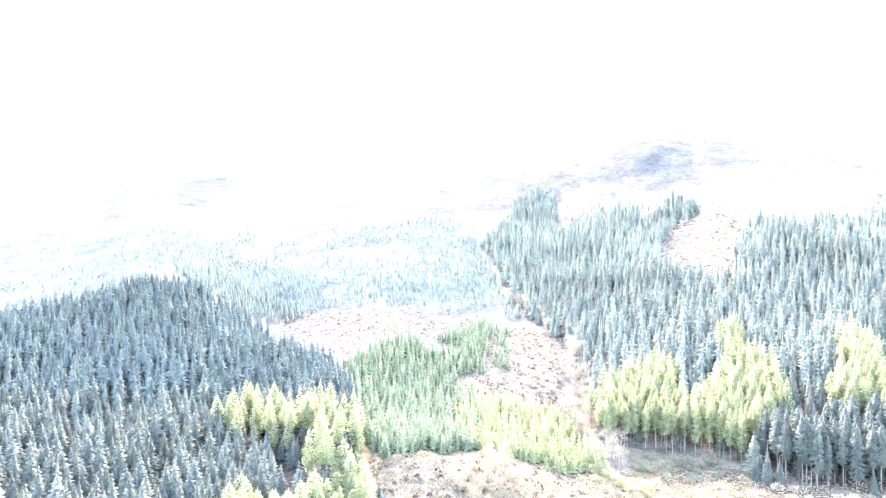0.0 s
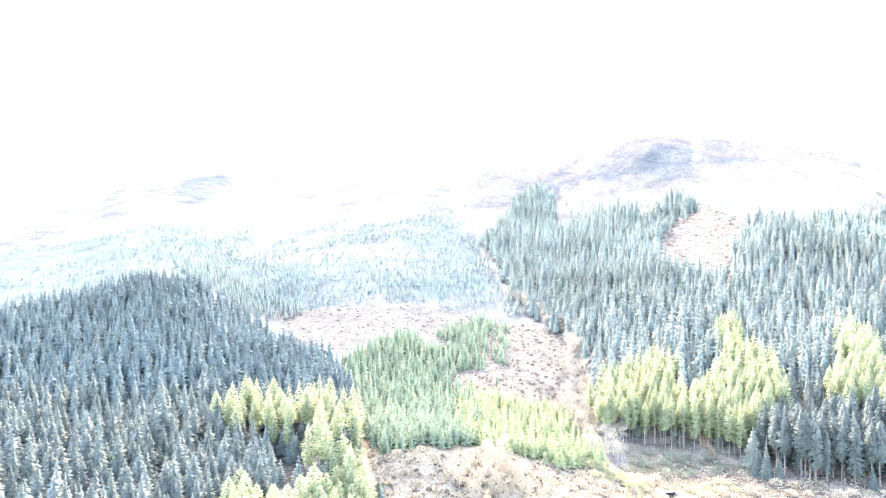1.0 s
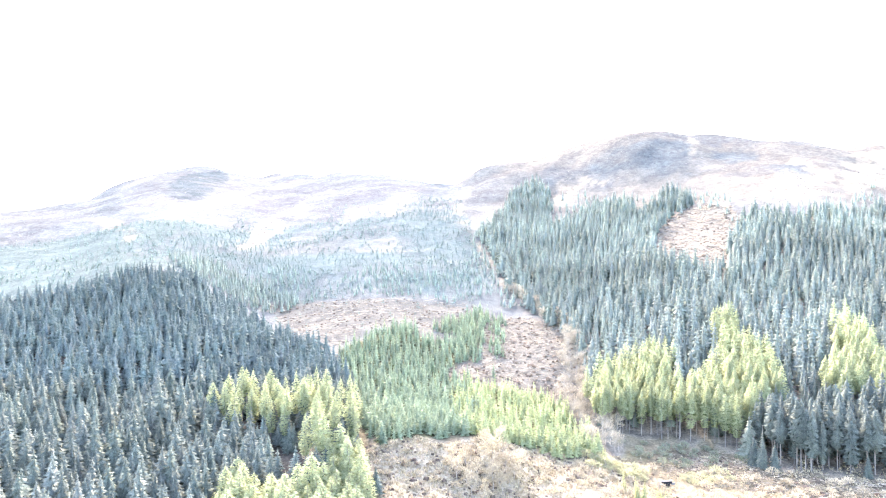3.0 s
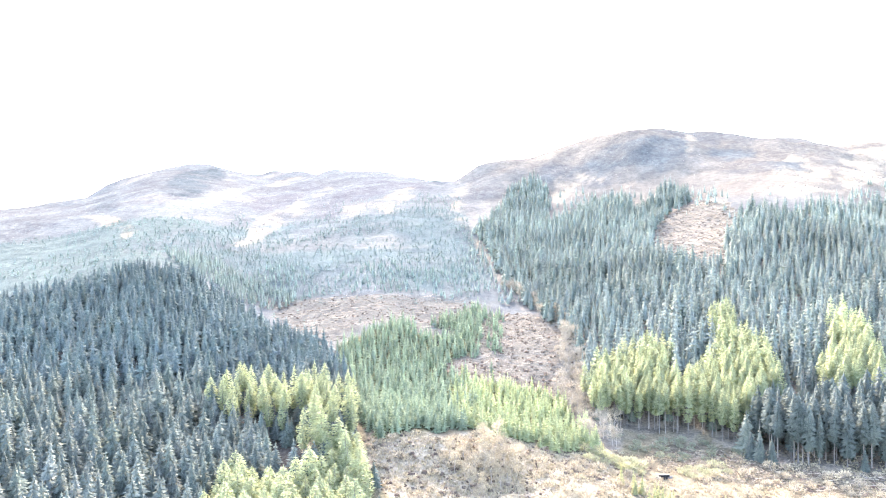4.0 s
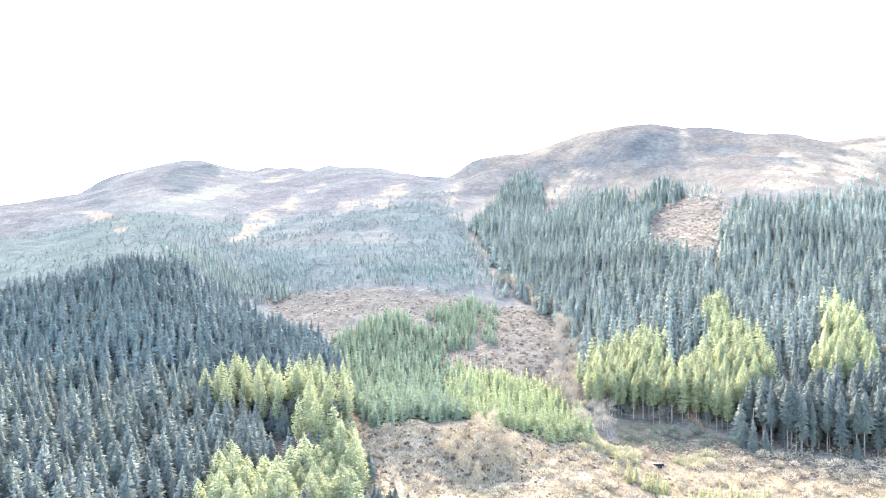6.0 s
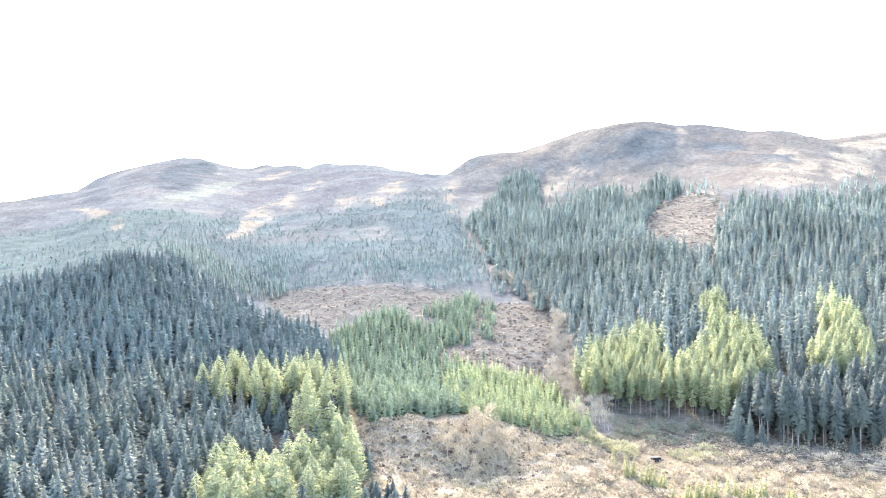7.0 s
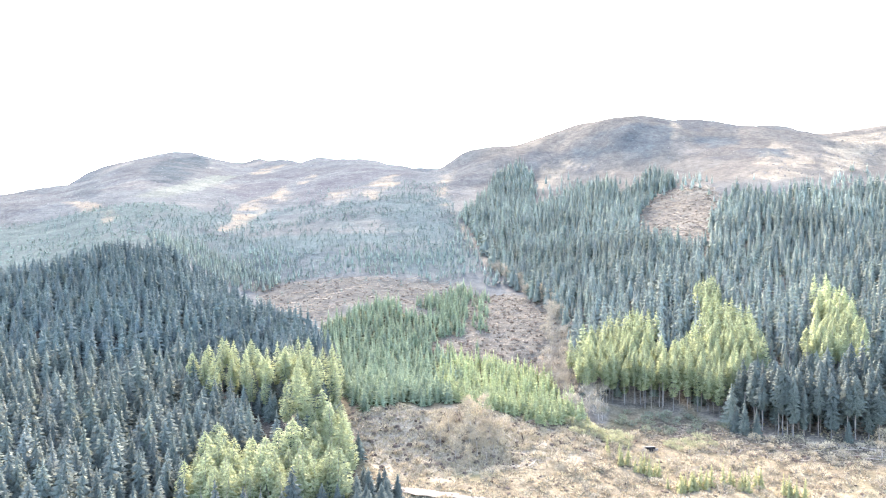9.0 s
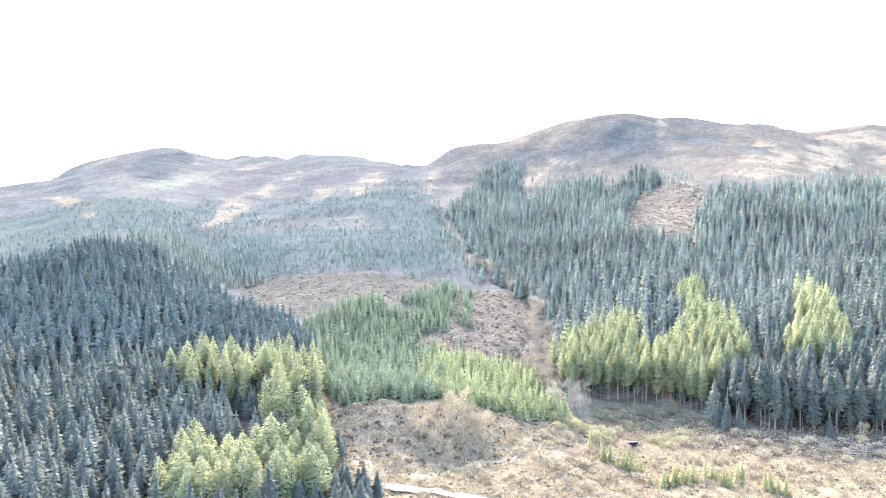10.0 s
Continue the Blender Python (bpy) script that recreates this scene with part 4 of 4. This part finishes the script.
grown("hill_heather", [hill_lump(240 + k) for k in range(6)], x, y, r.uniform(0.5, 1.4, len(x)) * np.minimum(y / 640, 1.15) * 0.85, HILL_HEATH,
      "brown and grey heather tussocks over the open hill", "heather", 43, 0.1, tints=tone, land=0.9)

# ---- bare birches, willow scrub and felled ground ----
def twig_cloud(rng, centre, radius, count, length, width):
    """Fine bare twigs, each a sliver, that point up and outward from the middle of the crown."""
    d = rng.normal(size=(count, 3))
    d /= np.linalg.norm(d, axis=1)[:, None]
    p = centre + d * np.asarray(radius) * rng.uniform(0.25, 1.0, count)[:, None] ** 0.6
    w = d * [0.8, 0.8, 0.3] + [0, 0, 0.7] + rng.normal(size=(count, 3)) * 0.35
    w /= np.linalg.norm(w, axis=1)[:, None]
    s = np.cross(w, rng.normal(size=(count, 3)))
    s /= np.linalg.norm(s, axis=1)[:, None]
    l = length * rng.uniform(0.5, 1.3, count)[:, None]
    v = np.stack([p - s * width, p + s * width, p + w * l], 1).reshape(-1, 3)
    v[:, 2] = np.maximum(v[:, 2], 0.05)
    return v, np.arange(count * 3).reshape(-1, 3)


def birch_shape(seed, tall):
    """Trunk and limbs as one mesh, twigs as another."""
    r = np.random.default_rng(seed)
    z = np.linspace(-0.4, tall * 0.92, 6)
    bend = r.uniform(-0.05, 0.05, 2)
    pts = np.stack([bend[0] * z + 0.15 * np.sin(z), bend[1] * z + 0.1 * np.cos(z * 0.8), z], 1)
    wood, twigs = [tube(pts, np.linspace(0.13, 0.02, 6) * tall / 8, 5)], []
    for _ in range(11):
        h, a, l = r.uniform(0.25, 0.85) * tall, r.uniform(0, 6.283), tall * r.uniform(0.16, 0.3)
        base = np.array([np.interp(h, z, pts[:, 0]), np.interp(h, z, pts[:, 1]), h])
        tip = base + np.array([math.cos(a) * l * 0.75, math.sin(a) * l * 0.75, l * 0.8])
        wood.append(tube([base, (base + tip) / 2 + [0, 0, -0.1], tip], [0.05, 0.035, 0.01], 3))
        twigs.append(twig_cloud(r, tip - [0, 0, 0.2], (tall * 0.13, tall * 0.13, tall * 0.12), 38, tall * 0.12, 0.055))
    twigs.append(twig_cloud(r, np.array([pts[-1][0], pts[-1][1], tall * 0.85]), (tall * 0.12, tall * 0.12, tall * 0.15), 60, tall * 0.12, 0.05))
    return joined(wood), joined(twigs)


def birches(shapes, label, group, twig_mat):
    made = []
    for (tv, tf), (cv, cf) in shapes:
        t = thing("birch_tree", label, "tree", group)
        part("trunk", mesh_of("trunk", tv, tf, BIRCH, None, True), t)
        part("crown", mesh_of("crown", cv, cf, twig_mat), t)
        made.append(t)
    return made


r = np.random.default_rng(71)
bx, by = planted([(3, 204), (6, 213), (20, 216), (26, 208), (24, 199), (10, 198)], 3.0, 70)
stand(birches([birch_shape(80 + k, 7.0) for k in range(4)], "leafless birch with pale tan twigs on the knoll", "birches on the knoll", TWIG),
      bx, by, (0.6, 1.15), 72)
# along the burn between the felled plot and the wood
bx, by = planted(BURN, 3.8, 73)
keep = (by > 268) | (np.random.default_rng(88).uniform(size=len(bx)) < 0.35)
bx, by = bx[keep], by[keep]
pick = np.random.default_rng(75).permutation(len(bx))[:150]
stand(birches([birch_shape(90 + k, 8.0) for k in range(4)], "bare grey-brown birch along the burn", "birches along the burn", TWIG_DARK),
      bx[pick], by[pick], (0.6, 1.1), 74, (0.9, 1.3))
bx, by = np.array([-41, -38.5, -29.5, -33, 118, 141, 150, 167, 96, 88]), np.array([211, 208, 187, 190, 206, 209, 222, 221, 205, 199.0])
stand(birches([birch_shape(98, 7.0)], "small bare birch on rough grass", "single birches", TWIG), bx, by, (0.55, 0.95), 75)


def shrub_shape(seed, tall, spread, count, width=0.05):
    r = np.random.default_rng(seed)
    stems = []
    for _ in range(7):
        a, l = r.uniform(0, 6.283), r.uniform(0.4, 0.9)
        tip = np.array([math.cos(a) * spread * l * 0.8, math.sin(a) * spread * l * 0.8, tall * 0.75])
        stems.append(tube([(0, 0, -0.2), tip * [0.4, 0.4, 0.55], tip], [0.05, 0.035, 0.012], 3))
    return joined(stems), twig_cloud(r, np.array([0, 0, tall * 0.5]), (spread, spread, tall * 0.42), count, tall * 0.3, width)


def shrubs(name, shapes, mat, label, group):
    made = []
    for (sv, sf), (cv, cf) in shapes:
        t = thing(name, label, "shrub", group)
        part("stem", mesh_of("stem", sv, sf, BARK, None), t)
        part("crown", mesh_of("crown", cv, cf, mat), t)
        made.append(t)
    return made


VALLEY_FLOOR = [(-6, 186), (20, 180), (60, 170), (125, 178), (160, 200), (150, 218), (105, 230), (76, 232), (58, 232), (40, 200), (14, 194)]
sx, sy = planted(VALLEY_FLOOR, 4.8, 76, 0.5)
keep = np.random.default_rng(77).uniform(size=len(sx)) < 0.62
stand(shrubs("willow_shrub", [shrub_shape(110 + k, 2.2, 1.6, 200, 0.06) for k in range(4)], TWIG, "pale tan leafless willow shrub in dead grass", "willow shrubs on the valley floor"),
      sx[keep], sy[keep], (0.45, 1.2), 78, (0.9, 1.4))
sx, sy = planted(KNOLL, 4.2, 79, 0.5)
stand(shrubs("willow_shrub", [shrub_shape(115 + k, 1.7, 1.4, 170, 0.06) for k in range(3)], TWIG, "straw-coloured leafless shrub on the knoll", "shrubs on the knoll"),
      sx, sy, (0.4, 1.3), 80)
sx, sy = planted([(66, 252), (82, 256), (100, 250), (110, 240), (104, 232), (82, 236), (68, 242)], 4.6, 81, 0.5)
stand(shrubs("broom_shrub", [shrub_shape(120 + k, 1.8, 1.4, 170, 0.07) for k in range(3)], OLIVE, "dull green shrub on the bank below the larches", "shrubs below the larches"),
      sx, sy, (0.6, 1.6), 82)

sx, sy = planted([(47, 224), (51, 231), (64, 230), (71, 224), (63, 221), (54, 221)], 2.9, 83, 0.5)
stand(shrubs("willow_shrub", [shrub_shape(125 + k, 2.3, 1.7, 240, 0.09) for k in range(3)], BUDDING, "pale yellow-green budding willow beside the burn", "willows beside the burn"),
      sx, sy, (0.7, 1.45), 84, (0.9, 1.3))
sx, sy = planted([(79, 222), (82, 231), (96, 231), (100, 224), (90, 219)], 3.4, 85, 0.5)
stand(shrubs("willow_shrub", [shrub_shape(128 + k, 2.1, 1.6, 220, 0.08) for k in range(2)], BUDDING, "pale yellow-green budding willow beside the culvert", "willows beside the burn"),
      sx, sy, (0.6, 1.3), 86, (0.9, 1.3))

# young larches on the valley floor
CLUSTERS = ((75, 189, 6, 2.5, 22), (85, 190, 2, 2, 6), (88, 187, 1.6, 1.6, 5), (93, 189, 2.4, 1.6, 6), (97.5, 184.5, 2, 2, 6), (100.5, 181.5, 2, 2, 6),
            (66, 200, 4, 2.5, 10), (60, 204, 3, 2, 5), (58, 210, 3, 3, 3), (55, 228, 3, 3, 3))
rc = np.random.default_rng(84)
fx = np.concatenate([rc.normal(cx, w / 2, n) for cx, cy, w, d, n in CLUSTERS])
fy = np.concatenate([rc.normal(cy, d / 2, n) for cx, cy, w, d, n in CLUSTERS])
stand(prototypes("young_larch", YOUNG_TREE, SAPLING, 6, 0.08, "small bright green larch standing alone on tan grass", "young larches on the valley floor"),
      fx, fy, (0.45, 0.95), 83, (0.6, 0.9))
ex, ey = np.array([110, 113, 140, 171, 108]), np.array([233, 231.5, 224, 222, 236.0])
stand(prototypes("spruce_tree", SPRUCE_FULL[:5], SPRUCE, 17, 0.22, "full-crowned spruce with boughs almost to the ground", "spruces at the wood's edge"),
      ex, ey, (0.45, 0.95), 86, (0.8, 1.0))


def scattered(name, polygon, step, seed, shapes, mat, label, category, size, sink=0.05, thin=1.0, clump=0.0, lie=None):
    x, y = planted(polygon, step, seed, 0.5)
    r = np.random.default_rng(seed + 500)
    keep = r.uniform(size=len(x)) < thin
    if clump:
        keep &= ripple(x, y, clump, seed + 3) + r.uniform(-0.5, 0.5, len(x)) > 0.0
    x, y = x[keep], y[keep]
    grown(name, shapes, x, y, r.uniform(*size, len(x)), mat, label, category, seed, sink, wide=(0.7, 1.4), leafy=False, lie=lie)


def tussock(seed, blades, tall, spread):
    r = np.random.default_rng(seed)
    v, f = [], []
    for k in range(blades):
        a, b = r.uniform(0, 6.283), r.uniform(0, 6.283)
        p = np.array([math.cos(a), math.sin(a), 0]) * spread * r.uniform(0.1, 0.6)
        s = np.array([math.cos(b), math.sin(b), 0]) * 0.14
        tip = p * 2.0 + np.array([0, 0, tall * r.uniform(0.5, 1.1)])
        v += [p - s, p + s, tip]
        f.append((3 * k, 3 * k + 1, 3 * k + 2))
    return np.array(v), np.array(f)


def mound(seed, radius, tall):
    """A low lump of heather, uneven all round."""
    r = np.random.default_rng(seed)
    v, f = [(0, 0, tall)], []
    for ring, (d, h) in enumerate(((0.55, 0.75), (1.0, -0.1))):
        for k in range(7):
            a = 6.283 * (k + 0.5 * ring + r.uniform(-0.2, 0.2)) / 7
            q = radius * d * r.uniform(0.75, 1.25)
            v.append((q * math.cos(a), q * math.sin(a), tall * h * r.uniform(0.7, 1.3)))
    for k in range(7):
        n = (k + 1) % 7
        f += [(0, 1 + k, 1 + n), (1 + k, 8 + k, 1 + n), (1 + n, 8 + k, 8 + n)]
    return np.array(v), np.array(f)


def stick(seed, length, thick):
    r = np.random.default_rng(seed)
    t = r.uniform(-0.15, 0.25)
    return tube([(-length / 2, 0, 0.1), (0, r.uniform(-0.1, 0.1) * length, 0.16), (length / 2, 0, 0.1 + t * length)], [thick, thick * 0.8, thick * 0.35], 3)


POLES = [stick(330 + k, 2.6 + 0.8 * k, 0.07 + 0.012 * k) for k in range(5)]
STICKS = [stick(130 + k, 1.2 + 0.5 * k, 0.05 + 0.012 * k) for k in range(5)]
TUFTS = [tussock(140 + k, 7, 0.6, 0.5) for k in range(4)]
LUMPS = [mound(150 + k, 0.75, 0.6) for k in range(4)]
FLOOR_ALL = [(-22, 192), (-4, 176), (60, 150), (120, 150), (205, 205), (200, 222), (110, 246), (60, 238)]
scattered("dead_grass", FLOOR_ALL, 1.25, 160, TUFTS, STRAW, "tufts of dead tan grass on the valley floor", "grass", (0.6, 1.5), clump=14)
scattered("dead_grass", KNOLL, 0.9, 161, TUFTS, STRAW, "tufts of straw-coloured grass on the knoll", "grass", (0.7, 1.7), thin=0.9)
scattered("heather", KNOLL, 1.3, 162, LUMPS, HEATH, "dark brown heather lumps on the knoll", "heather", (0.35, 1.2), 0.1, 0.5, 8)
scattered("heather", SLASH, 2.0, 163, LUMPS, HEATH, "brown heather and brash heaps below the wood", "heather", (0.4, 1.3), 0.1, 0.7, 12)
scattered("heather", FLOOR_ALL, 2.0, 164, LUMPS, HEATH, "scattered heather in dead grass", "heather", (0.25, 0.85), 0.1, 0.6, 16)
scattered("brash", FLOOR_ALL, 2.4, 176, STICKS, BRASH, "twigs and dead stems in the grass", "brash", (0.4, 1.0), 0.0, 0.6)
scattered("brash", SLASH, 1.15, 165, STICKS, BRASH, "pale cut branches strewn below the wood", "brash", (0.4, 1.1), 0.0, 0.8)
scattered("brash", KNOLL, 1.6, 166, STICKS, BRASH, "grey cut branches on the knoll", "brash", (0.5, 1.3), 0.0, 0.6)
scattered("brash", FELLED_PLOT, 1.4, 167, STICKS, BRASH, "grey branches left on the felled plot", "brash", (0.5, 1.4), 0.0, 0.9)
scattered("brash_rows", FELLED_PLOT, 2.3, 267, POLES, POLE, "pale tops and poles lying in rows on the felled plot", "brash", (0.5, 1.2), 0.0, 0.75, 9, -0.25)
scattered("brash_rows", FELLED_BAND, 4.2, 268, POLES, POLE, "pale poles lying in rows across the felled slope", "brash", (0.7, 1.6), 0.0, 0.8, 14, -0.1)
scattered("brash_rows", HUMP, 4.6, 269, POLES, POLE, "pale poles lying on the felled hump", "brash", (0.9, 1.8), 0.0, 0.8, 16, -0.3)
scattered("brash_rows", SLASH, 3.0, 270, POLES, POLE, "bleached poles strewn below the wood", "brash", (0.3, 0.8), 0.0, 0.35, 12, -0.4)
scattered("brash", FELLED_BAND, 2.6, 168, STICKS, BRASH, "branches left on the felled slope", "brash", (0.6, 1.5), 0.0, 0.8)
scattered("brash", HUMP, 2.4, 169, STICKS, BRASH, "pale branches on a felled hump within the forest", "brash", (1.2, 3.0), 0.0, 0.9)
scattered("heather", FELLED_PLOT, 2.1, 170, LUMPS, HEATH, "brown heather on the felled plot", "heather", (0.5, 1.5), 0.1, 0.8, 8)
scattered("heather", FELLED_BAND, 3.0, 171, LUMPS, HEATH, "brown heather on the felled slope", "heather", (0.4, 1.2), 0.1, 0.8, 16)
scattered("heather", HUMP, 3.5, 172, LUMPS, HEATH, "brown heather on the felled hump", "heather", (0.7, 1.8), 0.1, 0.6, 14)
scattered("bracken", [(-14, 186), (16, 181), (40, 176), (60, 168), (66, 190), (44, 206), (10, 194)], 2.2, 173, TUFTS, STRAW, "rust-tan dead bracken beside the track", "bracken", (0.9, 2.0), thin=0.5, clump=10)

# dead grass along both sides of the track
r = np.random.default_rng(174)
s = r.uniform(2, len(ROAD_LINE) - 2, 420)
vx, vy = np.interp(s, np.arange(len(ROAD_LINE)), [q[0] for q in ROAD_LINE]), np.interp(s, np.arange(len(ROAD_LINE)), [q[1] for q in ROAD_LINE]) + 0.9
vy = vy + np.where(r.uniform(size=420) < 0.5, -1, 1) * r.uniform(1.3, 2.6, 420)
grown("verge_grass", TUFTS, vx, vy, r.uniform(0.5, 1.3, 420), STRAW, "dead grass along the verges of the track", "grass", 175, 0.05, leafy=False)

# stones on the open hill
ROCKS = [mound(180 + k, 1.2, 1.3) for k in range(5)]
for n, b in enumerate(BARE):
    scattered("boulders", b, 7.0, 190 + n, ROCKS, STONE, "grey boulders on a bare stony patch of hill", "rocks", (0.2, 0.8), 0.2, 0.4)
scattered("boulders", [(-430, 700), (-420, 1250), (-80, 1150), (60, 900), (-100, 720)], 24.0, 196, ROCKS, STONE, "stones scattered over the moor", "rocks", (0.3, 0.9), 0.3, 0.25)
scattered("boulders", [(140, 800), (150, 980), (400, 1000), (700, 1000), (600, 760), (300, 690)], 22.0, 197, ROCKS, STONE, "stones scattered below the summit", "rocks", (0.3, 0.9), 0.3, 0.25)


# ---- culvert and logs ----
def block(bm_list, size, centre):
    bm = bmesh.new()
    bmesh.ops.create_cube(bm, size=1.0)
    bmesh.ops.scale(bm, vec=size, verts=bm.verts)
    bmesh.ops.bevel(bm, geom=bm.edges[:], offset=min(size) * 0.12, segments=1, affect="EDGES")
    bmesh.ops.translate(bm, vec=centre, verts=bm.verts)
    me = bpy.data.meshes.new("block")
    bm.to_mesh(me)
    bm.free()
    me.materials.append(bm_list)
    return me


def culvert():
    t = thing("culvert", "small dark culvert with a pale slab across the burn", "culvert")
    part("slab", block(CONCRETE, (4.2, 0.5, 0.1), (-0.3, -0.05, 1.71)), t, "pale concrete slab")
    # two black blocks paint the shaded opening below the slab
    part("lintel", block(MOUTH_SHADE, (3.3, 0.5, 0.8), (0.2, 0, 1.25)), t, "near-black block painting the shade of the culvert mouth")
    part("pier", block(MOUTH_SHADE, (1.2, 0.5, 1.2), (0.6, 0, 0.35)), t, "near-black foot of the culvert mouth's painted shade")
    for s in (-1, 1):
        part("wing_wall", block(STONE, (1.3, 0.45, 0.7), (0.2 + s * 2.0, 0.1, 0.75)), t)
    return t


culvert().matrix_basis = placed(72.4, 219.5, 0.06, 1.0, 1.0, 0.1)


def felled_log(seed, length):
    t = thing("felled_log", "pale debarked log lying below the wood", "log", "felled logs")
    v, f = tube([(-length / 2, 0, 0.18), (0, 0.06, 0.2), (length / 2, 0, 0.24)], [0.2, 0.17, 0.12], 8)
    part("stem", mesh_of("stem", v, f, BRASH, None, True), t)
    v, f = tube([(-length / 2 - 0.02, 0, 0.18), (-length / 2 + 0.01, 0, 0.18)], [0.19, 0.19], 8)
    part("cut_end", mesh_of("cut_end", v, f, CONCRETE, None), t, "pale sawn end")
    return t


logs = [felled_log(k, 5.0 + k) for k in range(3)]
r = np.random.default_rng(91)
lx, ly = planted([(112, 228), (135, 222), (165, 218), (178, 208), (150, 204), (122, 214)], 4.2, 92, 0.5)
spots = [placed(px, py, r.normal(-0.5, 0.5), r.uniform(0.6, 1.1), 1.0, 0.0) for px, py in zip(lx[:60], ly[:60])]
for n, m in enumerate(spots[3:]):
    copy_thing(logs[n % 3], m)
for t, m in zip(logs, spots):
    t.matrix_basis = m
